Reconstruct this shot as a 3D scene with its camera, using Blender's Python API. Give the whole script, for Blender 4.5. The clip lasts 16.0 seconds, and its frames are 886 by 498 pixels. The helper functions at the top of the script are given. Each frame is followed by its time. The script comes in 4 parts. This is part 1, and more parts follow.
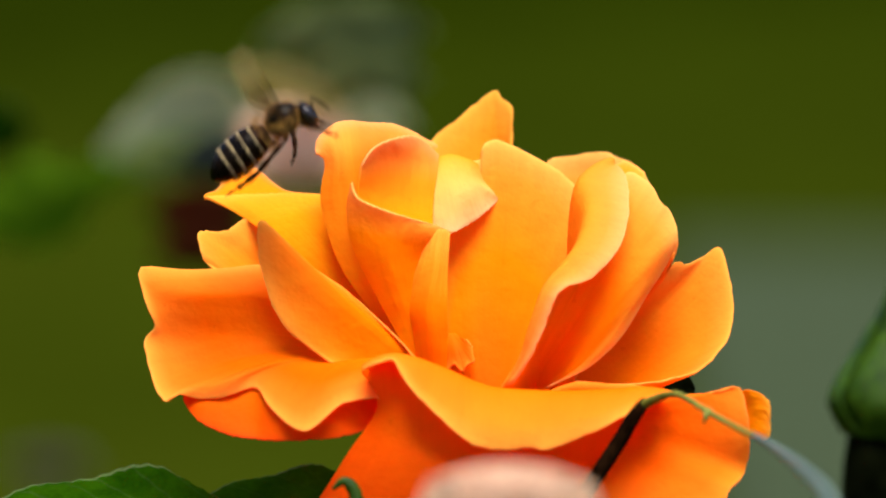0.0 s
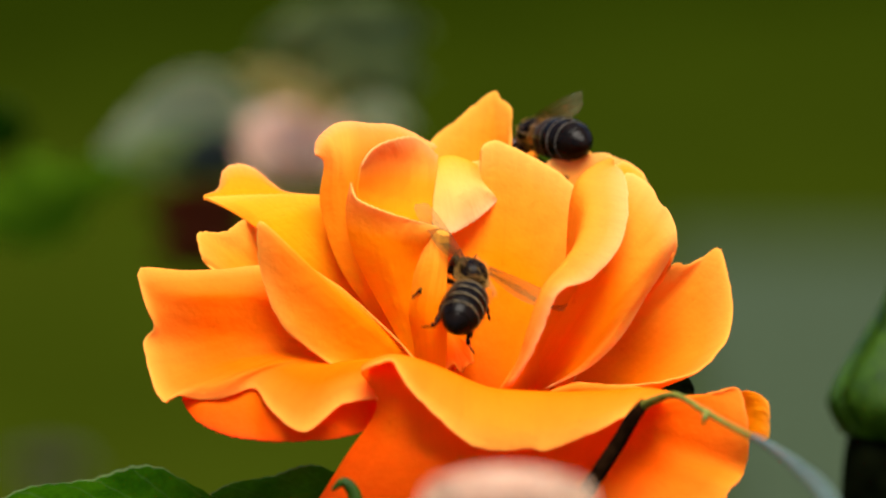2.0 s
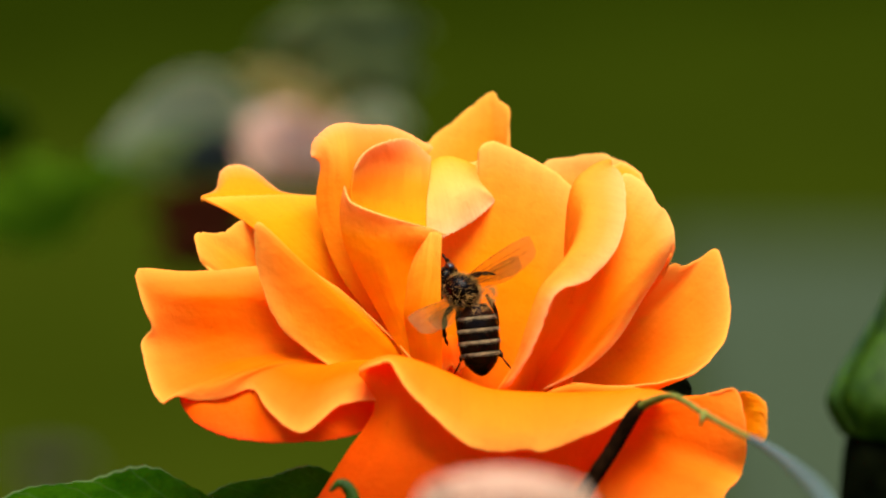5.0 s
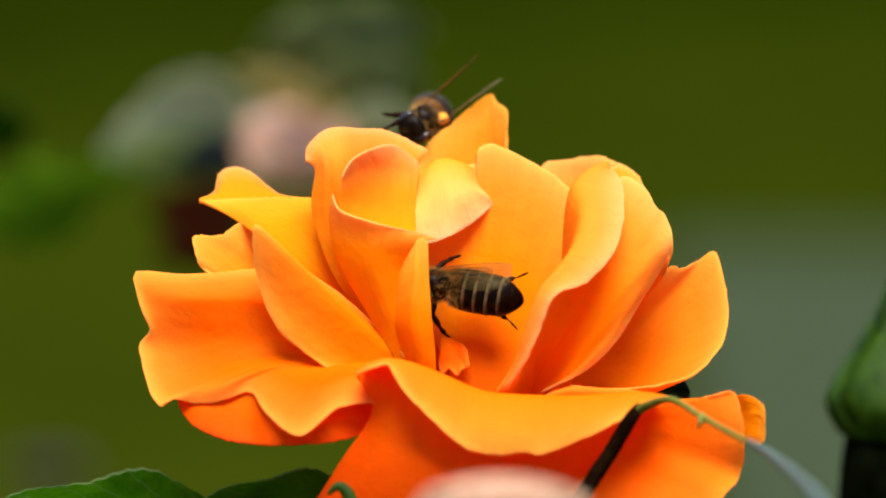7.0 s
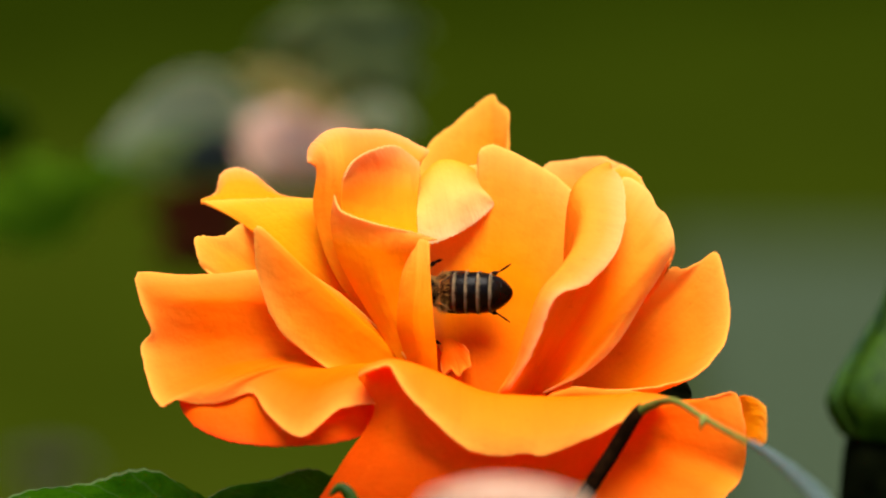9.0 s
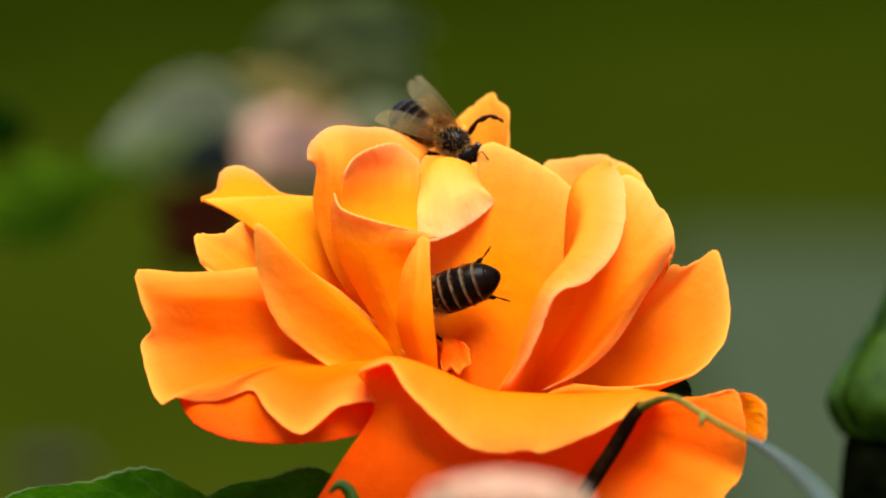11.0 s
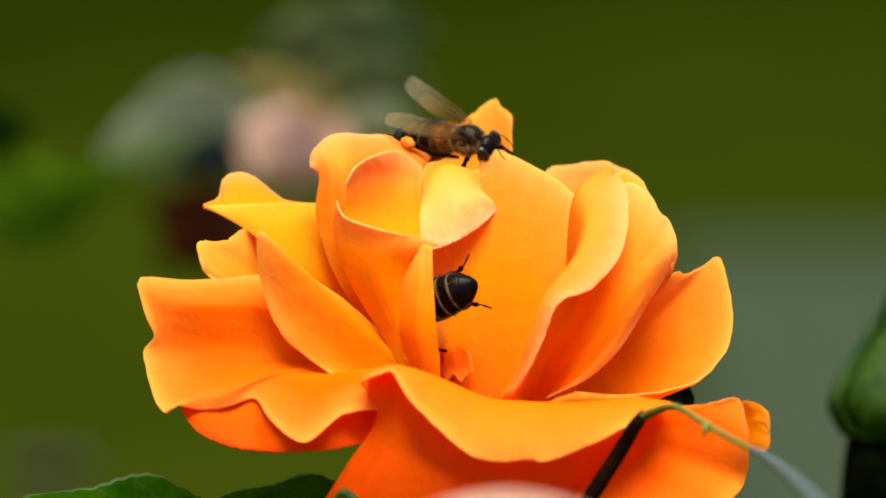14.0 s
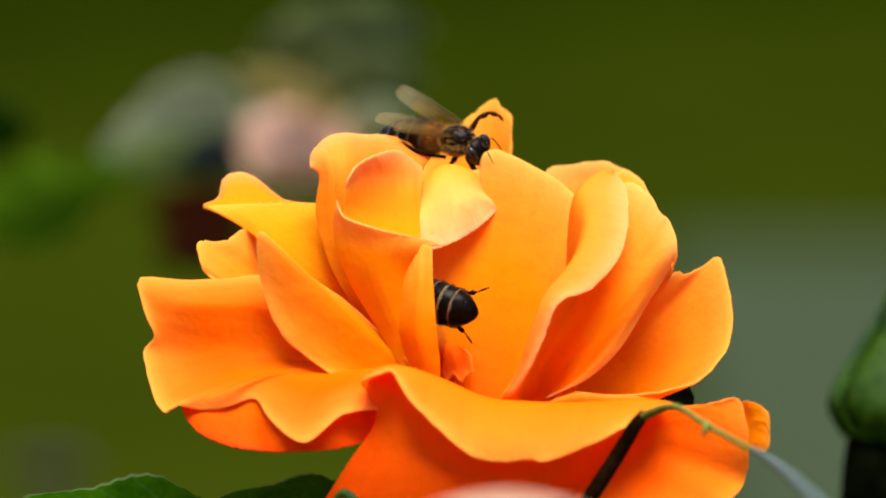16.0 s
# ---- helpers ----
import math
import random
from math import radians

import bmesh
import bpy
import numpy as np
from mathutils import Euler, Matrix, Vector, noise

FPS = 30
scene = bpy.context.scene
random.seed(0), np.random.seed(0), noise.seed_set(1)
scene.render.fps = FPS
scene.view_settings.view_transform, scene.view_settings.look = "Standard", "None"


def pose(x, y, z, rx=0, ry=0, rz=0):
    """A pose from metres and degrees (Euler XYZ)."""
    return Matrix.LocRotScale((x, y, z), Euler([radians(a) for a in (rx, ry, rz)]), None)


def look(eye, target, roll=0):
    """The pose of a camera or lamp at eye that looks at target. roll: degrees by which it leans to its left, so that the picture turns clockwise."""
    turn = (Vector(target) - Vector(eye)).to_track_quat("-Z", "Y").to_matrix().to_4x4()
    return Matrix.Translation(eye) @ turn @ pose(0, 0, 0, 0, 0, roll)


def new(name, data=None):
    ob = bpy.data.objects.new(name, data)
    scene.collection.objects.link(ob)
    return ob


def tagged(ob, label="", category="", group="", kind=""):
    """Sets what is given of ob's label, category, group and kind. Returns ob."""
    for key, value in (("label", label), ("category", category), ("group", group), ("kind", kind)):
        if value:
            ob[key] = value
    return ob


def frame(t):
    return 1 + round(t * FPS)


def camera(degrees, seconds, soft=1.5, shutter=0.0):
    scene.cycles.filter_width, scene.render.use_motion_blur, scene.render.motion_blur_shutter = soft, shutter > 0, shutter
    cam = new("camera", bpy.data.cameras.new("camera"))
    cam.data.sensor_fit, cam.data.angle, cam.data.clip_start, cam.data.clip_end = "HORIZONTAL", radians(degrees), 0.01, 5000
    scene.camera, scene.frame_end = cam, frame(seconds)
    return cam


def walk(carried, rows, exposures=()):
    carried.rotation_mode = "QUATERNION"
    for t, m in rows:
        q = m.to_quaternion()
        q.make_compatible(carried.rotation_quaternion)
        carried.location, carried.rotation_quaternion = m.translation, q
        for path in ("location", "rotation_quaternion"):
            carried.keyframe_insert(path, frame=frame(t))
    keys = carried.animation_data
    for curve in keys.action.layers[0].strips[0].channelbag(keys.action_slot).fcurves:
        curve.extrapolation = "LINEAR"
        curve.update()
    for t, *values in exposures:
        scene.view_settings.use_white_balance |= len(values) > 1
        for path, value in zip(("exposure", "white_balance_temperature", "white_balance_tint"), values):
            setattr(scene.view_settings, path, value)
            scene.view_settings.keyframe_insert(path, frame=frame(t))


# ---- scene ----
from collections import namedtuple

MM = 0.001
TILT = -8.0  # the camera looks down on the rose a little
# the rose's own axes: x to the right, y away, z up, in millimetres round the middle of the blossom
ROSE = Matrix.Translation((0, 0, 1.0)) @ pose(0, 0, 0, TILT, 0, 0)
BASE = Vector((3.8, 0.0, -19.0))  # where the petals meet

# ---- camera ----
cam = camera(6.507, 16.0, soft=2.0, shutter=0.5)
eye = ROSE @ Vector((0, -0.8, 0))
walk(cam, [(0.0, look(eye, ROSE.translation)), (16.0, look(eye, ROSE.translation))])
cam.data.dof.use_dof = True
cam.data.dof.focus_distance = 0.80
cam.data.dof.aperture_fstop = 24.0

# ---- light ----
SUN_UP, SUN_TURN = 72.0, 165.0
world = bpy.data.worlds.new("sky")
scene.world = world
world.use_nodes = True
sky = world.node_tree.nodes.new("ShaderNodeTexSky")
sky.sky_type, sky.sun_disc = "NISHITA", False
sky.sun_elevation, sky.sun_rotation = radians(SUN_UP), radians(SUN_TURN)
back = world.node_tree.nodes["Background"]
back.inputs["Strength"].default_value = 0.10
world.node_tree.links.new(sky.outputs[0], back.inputs["Color"])
sun_data = bpy.data.lights.new("sun", "SUN")
sun_data.energy, sun_data.angle, sun_data.color = 3.7, radians(40), (1.0, 0.95, 0.84)
sun = new("sun", sun_data)
sun.matrix_world = look((0, 0, 3), Vector((0, 0, 3)) - Vector((
    math.sin(radians(SUN_TURN)) * math.cos(radians(SUN_UP)),
    math.cos(radians(SUN_TURN)) * math.cos(radians(SUN_UP)),
    math.sin(radians(SUN_UP)))))
scene.view_settings.exposure = 1.365


# ---- materials ----
def shader(name):
    m = bpy.data.materials.new(name)
    m.use_nodes = True
    t = m.node_tree
    return m, t, t.nodes["Principled BSDF"], t.nodes["Material Output"]


def node(t, kind, **values):
    n = t.nodes.new(kind)
    for key, v in values.items():
        n.inputs[key.replace("_", " ")].default_value = v
    return n


def ramp(t, fac, stops):
    n = t.nodes.new("ShaderNodeValToRGB")
    while len(n.color_ramp.elements) < len(stops):
        n.color_ramp.elements.new(0.5)
    for e, (at, c) in zip(n.color_ramp.elements, stops):
        e.position, e.color = at, (*c, 1)
    t.links.new(fac, n.inputs["Fac"])
    return n.outputs["Color"]


def mixed(t, mode, fac, a, b):
    n = t.nodes.new("ShaderNodeMix")
    n.data_type, n.blend_type = "RGBA", mode
    for socket, v in ((n.inputs[0], fac), (n.inputs[6], a), (n.inputs[7], b)):
        if hasattr(v, "links"):
            t.links.new(v, socket)
        elif isinstance(v, (int, float)):
            socket.default_value = v
        else:
            socket.default_value = (*v, 1)
    return n.outputs[2]


def noise_of(t, vector, scale, detail=4.0, rough=0.55):
    n = node(t, "ShaderNodeTexNoise", Scale=scale, Detail=detail, Roughness=rough)
    t.links.new(vector, n.inputs["Vector"])
    return n.outputs["Fac"]


def bump(t, bsdf, height, strength, distance):
    n = node(t, "ShaderNodeBump", Strength=strength, Distance=distance)
    t.links.new(height, n.inputs["Height"])
    t.links.new(n.outputs[0], bsdf.inputs["Normal"])
    return n.outputs[0]


def plain(name, dark, light, scale, rough=0.6, relief=0.2, depth=0.0002, metal=0.0, through_light=0.0, spec=0.5):
    """A mottled surface at two scales; scale counts the blotches per metre."""
    m, t, b, out = shader(name)
    co = t.nodes.new("ShaderNodeTexCoord").outputs["Object"]
    big, fine = noise_of(t, co, scale, 3), noise_of(t, co, scale * 7, 5, 0.65)
    col = ramp(t, big, [(0.3, dark), (0.7, light)])
    col = mixed(t, "OVERLAY", 0.45, col, ramp(t, fine, [(0.25, (0.25,) * 3), (0.75, (0.75,) * 3)]))
    t.links.new(col, b.inputs["Base Color"])
    b.inputs["Roughness"].default_value, b.inputs["Metallic"].default_value = rough, metal
    b.inputs["Specular IOR Level"].default_value = spec
    bump(t, b, fine, relief, depth)
    if through_light:
        tr = t.nodes.new("ShaderNodeBsdfTranslucent")
        t.links.new(col, tr.inputs["Color"])
        mx = node(t, "ShaderNodeMixShader", Fac=through_light)
        t.links.new(b.outputs[0], mx.inputs[1])
        t.links.new(tr.outputs[0], mx.inputs[2])
        t.links.new(mx.outputs[0], out.inputs["Surface"])
    return m


def petal_material(name, base, middle, edge, veins=0.35):
    """Petal tissue: colour runs from the claw to the edge, with fine veins along it, and light comes through."""
    m, t, b, out = shader(name)
    uv = t.nodes.new("ShaderNodeTexCoord")
    sep = t.nodes.new("ShaderNodeSeparateXYZ")
    t.links.new(uv.outputs["UV"], sep.inputs[0])
    col = ramp(t, sep.outputs["Y"], [(0.0, base), (0.5, middle), (0.78, tuple(0.68 * a + 0.32 * b for a, b in zip(middle, edge))), (0.96, edge), (1.0, tuple(min(0.97, c * 1.12 + 0.03) for c in edge))])
    stretch = node(t, "ShaderNodeMapping", Scale=(46, 2.2, 1))
    t.links.new(uv.outputs["UV"], stretch.inputs["Vector"])
    vein = noise_of(t, stretch.outputs[0], 1.0, 5, 0.6)
    blotch = noise_of(t, uv.outputs["Object"], 160, 4)
    col = mixed(t, "MULTIPLY", veins, col, ramp(t, vein, [(0.3, (0.86, 0.7, 0.6)), (0.6, (1, 1, 1))]))
    col = mixed(t, "MULTIPLY", 0.4, col, ramp(t, blotch, [(0.3, (0.95, 0.78, 0.7)), (0.7, (1, 1, 1))]))
    speck = noise_of(t, uv.outputs["Object"], 900, 2)
    col = mixed(t, "MULTIPLY", 0.25, col, ramp(t, speck, [(0.70, (1, 1, 1)), (0.76, (0.80, 0.55, 0.4))]))
    t.links.new(col, b.inputs["Base Color"])
    b.inputs["Roughness"].default_value = 0.6
    b.inputs["Specular IOR Level"].default_value = 0.03
    bump(t, b, vein, 0.1, 0.0001)
    crinkle = t.nodes.new("ShaderNodeBump")
    crinkle.inputs["Strength"].default_value, crinkle.inputs["Distance"].default_value = 0.22, 0.0010
    t.links.new(noise_of(t, uv.outputs["Object"], 420, 3, 0.6), crinkle.inputs["Height"])
    t.links.new(b.inputs["Normal"].links[0].from_socket, crinkle.inputs["Normal"])
    normal = crinkle.outputs["Normal"]
    t.links.new(normal, b.inputs["Normal"])
    tr = t.nodes.new("ShaderNodeBsdfTranslucent")
    t.links.new(mixed(t, "MULTIPLY", 0.45, col, col), tr.inputs["Color"])
    t.links.new(normal, tr.inputs["Normal"])
    mx = node(t, "ShaderNodeMixShader", Fac=0.56)
    t.links.new(b.outputs[0], mx.inputs[1])
    t.links.new(tr.outputs[0], mx.inputs[2])
    t.links.new(mx.outputs[0], out.inputs["Surface"])
    return m


def leaf_material():
    """Dark green blade, paler midrib and side veins, rim highlight painted along the margin."""
    m = plain("rose_leaf", (0.005, 0.023, 0.0004), (0.014, 0.046, 0.0008), 260, 0.6, 0.5, 0.0002, 0, 0.12, 0.0)
    t = m.node_tree
    b = t.nodes["Principled BSDF"]
    blade = b.inputs["Base Color"].links[0].from_socket
    sep = t.nodes.new("ShaderNodeSeparateXYZ")
    t.links.new(t.nodes.new("ShaderNodeTexCoord").outputs["UV"], sep.inputs[0])

    def maths(kind, one, two):
        n = t.nodes.new("ShaderNodeMath")
        n.operation = kind
        for socket, v in zip(n.inputs, (one, two)):
            if hasattr(v, "links"):
                t.links.new(v, socket)
            else:
                socket.default_value = v
        return n.outputs[0]

    off = maths("ABSOLUTE", maths("SUBTRACT", sep.outputs["X"], 0.5), 0)
    side = maths("FRACT", maths("SUBTRACT", maths("MULTIPLY", sep.outputs["Y"], 9.0), maths("MULTIPLY", off, 5.0)), 0)
    rib = maths("MULTIPLY", maths("MAXIMUM", maths("LESS_THAN", side, 0.08), maths("LESS_THAN", off, 0.02)), 0.025)
    lines = maths("MAXIMUM", rib, maths("MULTIPLY", maths("GREATER_THAN", off, 0.485), 0.2))
    t.links.new(mixed(t, "MIX", lines, blade, (0.22, 0.26, 0.13)), b.inputs["Base Color"])
    return m


def lawn_material():
    """Mottled grass, its colour multiplied darker towards the far side of the lawn."""
    m = plain("lawn", (0.0142, 0.0204, 0.0008), (0.023, 0.0313, 0.0016), 0.9, 0.95, 0.4, 0.01, spec=0.0)
    t = m.node_tree
    b = t.nodes["Principled BSDF"]
    near = b.inputs["Base Color"].links[0].from_socket
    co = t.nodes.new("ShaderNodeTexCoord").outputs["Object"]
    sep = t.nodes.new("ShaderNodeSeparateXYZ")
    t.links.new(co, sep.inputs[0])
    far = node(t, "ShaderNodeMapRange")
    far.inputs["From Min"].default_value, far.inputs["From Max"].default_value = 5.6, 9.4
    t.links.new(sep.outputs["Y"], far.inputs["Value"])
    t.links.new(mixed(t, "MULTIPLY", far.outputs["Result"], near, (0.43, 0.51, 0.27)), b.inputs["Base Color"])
    return m


OUTER = petal_material("deep_orange_petal", (0.97, 0.26, 0.001), (0.97, 0.165, 0.001), (0.97, 0.31, 0.02), 0.2)
# deep red of shaded undersides painted in, stronger towards the lower edge
LOWER = petal_material("shade_red_petal", (0.97, 0.22, 0.001), (0.97, 0.145, 0.001), (0.95, 0.095, 0.004), 0.2)
RUFFLED = petal_material("ruffled_orange_petal", (0.97, 0.26, 0.001), (0.97, 0.185, 0.001), (0.97, 0.405, 0.05), 0.2)
ORANGE = petal_material("orange_petal", (0.97, 0.32, 0.001), (0.97, 0.24, 0.001), (0.97, 0.43, 0.05), 0.2)
INNER = petal_material("golden_orange_petal", (0.97, 0.31, 0.001), (0.97, 0.34, 0.001), (0.97, 0.51, 0.11), 0.2)
# claw end darkened: deeper throat colour plus painted shade of the bowl
HEART = petal_material("yellow_orange_petal", (0.86, 0.10, 0.001), (0.97, 0.345, 0.001), (0.97, 0.55, 0.10), 0.2)
SIDE = petal_material("mid_orange_petal", (0.97, 0.33, 0.001), (0.97, 0.31, 0.001), (0.97, 0.46, 0.05), 0.2)
PEACH = petal_material("peach_edged_petal", (0.97, 0.37, 0.001), (0.97, 0.355, 0.012), (0.97, 0.50, 0.15), 0.2)
YELLOW = petal_material("golden_yellow_petal", (0.97, 0.37, 0.001), (0.97, 0.40, 0.004), (0.97, 0.50, 0.05), 0.2)
# pale yellow, raised further to stand in for light on the inner fold
PALE = petal_material("pale_yellow_petal", (0.97, 0.44, 0.02), (0.97, 0.60, 0.14), (0.97, 0.72, 0.32), 0.2)
FADED_PINK = petal_material("faded_pink_petal", (0.94, 0.74, 0.50), (0.95, 0.76, 0.60), (0.96, 0.80, 0.68))
BLUSH = petal_material("blush_petal", (0.78, 0.62, 0.42), (0.80, 0.63, 0.45), (0.82, 0.66, 0.50))
LEAF = leaf_material()
GREY_LEAF = plain("grey_green_leaf", (0.48, 0.50, 0.29), (0.68, 0.68, 0.44), 30, 0.6, 0.3, 0.0003, 0, 0.35, 0.1)
DULL_LEAF = plain("dull_grey_leaf", (0.12, 0.15, 0.05), (0.15, 0.18, 0.07), 30, 0.7, 0.3, 0.0003, 0, 0.2, 0.05)
OLIVE_LEAF = plain("olive_leaf", (0.16, 0.21, 0.05), (0.26, 0.31, 0.09), 60, 0.7, 0.3, 0.0003, 0, 0.25, 0.05)
BLUE_LEAF = plain("blue_green_leaf", (0.035, 0.045, 0.040), (0.06, 0.07, 0.065), 30, 0.7, 0.3, 0.0003, 0, 0.15, 0.05)
GOLD_LEAF = plain("yellowing_leaf", (0.62, 0.50, 0.22), (0.78, 0.66, 0.34), 30, 0.7, 0.3, 0.0003, 0, 0.35, 0.05)
RED_LEAF = plain("maroon_leaf", (0.05, 0.008, 0.002), (0.10, 0.016, 0.004), 40, 0.6, 0.3, 0.0003, 0, 0.1, 0.1)
BRIGHT_LEAF = plain("fresh_green_leaf", (0.08, 0.17, 0.002), (0.18, 0.33, 0.008), 40, 0.6, 0.3, 0.0003, 0, 0.25, 0.1)
CALYX = plain("green_calyx", (0.006, 0.022, 0.001), (0.034, 0.076, 0.002), 500, 0.42, 0.5, 0.0003, 0, 0.08, 0.12)
STEM = plain("green_stem", (0.085, 0.095, 0.006), (0.16, 0.16, 0.018), 700, 0.55, 0.3, 0.0001, spec=0.25)
TWIG = plain("dark_dry_twig", (0.002, 0.0008, 0.0004), (0.010, 0.004, 0.0015), 900, 0.9, 0.6, 0.0002, spec=0.0)
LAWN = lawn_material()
HEDGE = plain("hedge_leaf", (0.010, 0.016, 0.0008), (0.026, 0.036, 0.0015), 5, 0.9, 0.3, 0.004, spec=0.0)
STONE = plain("grey_stone", (0.0225, 0.032, 0.0165), (0.032, 0.0435, 0.024), 14, 0.95, 0.5, 0.004, spec=0.0)
SHELL = plain("bee_black_shell", (0.0012, 0.0007, 0.0005), (0.006, 0.003, 0.0015), 900, 0.26, 0.25, 0.00005, spec=0.05)
BROWN = plain("bee_brown_shell", (0.006, 0.0018, 0.0006), (0.020, 0.006, 0.0015), 900, 0.36, 0.3, 0.00006, spec=0.03)
VEIN = plain("bee_wing_vein", (0.04, 0.018, 0.004), (0.12, 0.06, 0.015), 900, 0.5, 0.2, 0.00003, spec=0.1)
AMBER = plain("bee_amber_shell", (0.03, 0.009, 0.0015), (0.12, 0.04, 0.006), 700, 0.38, 0.3, 0.00006, spec=0.12)
BAND = plain("bee_pale_felt", (0.045, 0.027, 0.011), (0.28, 0.20, 0.09), 1100, 0.85, 0.8, 0.0001)
DIM_BAND = plain("bee_worn_felt", (0.016, 0.011, 0.006), (0.06, 0.045, 0.028), 2500, 0.8, 0.8, 0.0001)
FUR = plain("bee_golden_fur", (0.18, 0.08, 0.010), (0.55, 0.29, 0.05), 1500, 0.7, 0.2, 0.0001, through_light=0.3)
EYE = plain("bee_eye", (0.006, 0.004, 0.004), (0.016, 0.01, 0.008), 3000, 0.18, 0.2, 0.00003)
POLLEN = plain("orange_pollen", (0.75, 0.24, 0.01), (0.95, 0.40, 0.03), 3000, 0.85, 0.8, 0.0001)
VIOLET = petal_material("dull_violet_petal", (0.10, 0.085, 0.075), (0.12, 0.095, 0.09), (0.13, 0.10, 0.10))
HIP = plain("dark_hip", (0.001, 0.0014, 0.0005), (0.004, 0.005, 0.0015), 400, 0.8, 0.2, 0.0001, spec=0.0)
GREY_STEM = plain("blue_green_stem", (0.05, 0.08, 0.075), (0.09, 0.13, 0.12), 500, 0.6, 0.2, 0.0001, spec=0.15)


def wing_material(name, body, tint, root, tip):
    m, t, b, out = shader(name)
    co = t.nodes.new("ShaderNodeTexCoord").outputs["Object"]
    sep = t.nodes.new("ShaderNodeSeparateXYZ")
    t.links.new(t.nodes.new("ShaderNodeTexCoord").outputs["UV"], sep.inputs[0])
    col = ramp(t, sep.outputs["Y"], [(0.1, root), (0.8, tip)])
    col = mixed(t, "MULTIPLY", 0.5, col, ramp(t, noise_of(t, co, 700, 3), [(0.3, (0.6, 0.55, 0.5)), (0.7, (1, 1, 1))]))
    t.links.new(col, b.inputs["Base Color"])
    b.inputs["Roughness"].default_value = 0.5
    b.inputs["Specular IOR Level"].default_value = 0.25
    clear = t.nodes.new("ShaderNodeBsdfTransparent")
    clear.inputs["Color"].default_value = (*tint, 1)
    opacity = node(t, "ShaderNodeMapRange")
    opacity.inputs["From Min"].default_value, opacity.inputs["From Max"].default_value = 0.3, 0.95
    opacity.inputs["To Min"].default_value, opacity.inputs["To Max"].default_value = 0.5 * body, 2.0 * body
    t.links.new(sep.outputs["Y"], opacity.inputs["Value"])
    mx = t.nodes.new("ShaderNodeMixShader")
    t.links.new(opacity.outputs["Result"], mx.inputs[0])
    t.links.new(clear.outputs[0], mx.inputs[1])
    t.links.new(b.outputs[0], mx.inputs[2])
    t.links.new(mx.outputs[0], out.inputs["Surface"])
    return m


WING = wing_material("clear_wing_membrane", 0.035, (0.83, 0.83, 0.78), (0.34, 0.21, 0.04), (0.52, 0.40, 0.16))
# backlit gold at the root and pale sky sheen at the tip painted in
SHEEN_WING = wing_material("sheen_wing_membrane", 0.027, (0.91, 0.82, 0.58), (0.50, 0.32, 0.07), (0.74, 0.67, 0.48))


# ---- building ----
def part(name, bm, material, parent, label="", m=None, smooth=True):
    data = bpy.data.meshes.new(name)
    bm.to_mesh(data)
    bm.free()
    if smooth:
        data.shade_smooth()
    data.materials.append(material)
    ob = new(name, data)
    ob.parent = parent
    if m is not None:
        ob.matrix_basis = m
    return tagged(ob, label)


def thing(name, m, label, category, group="", kind=""):
    ob = new(name)
    ob.empty_display_size = 0.02
    ob.matrix_basis = m
    return tagged(ob, label, category, group, kind)


def spline(points, u):
    """A smooth curve through points, u from 0 to 1."""
    n = len(points) - 1
    f = min(max(u, 0.0), 1.0) * n
    i = min(int(f), n - 1)
    f -= i
    a, b, c, d = (Vector(points[min(max(k, 0), n)]) for k in (i - 1, i, i + 1, i + 2))
    return 0.5 * (2 * b + (c - a) * f + (2 * a - 5 * b + 4 * c - d) * f * f + (3 * b - a - 3 * c + d) * f ** 3)


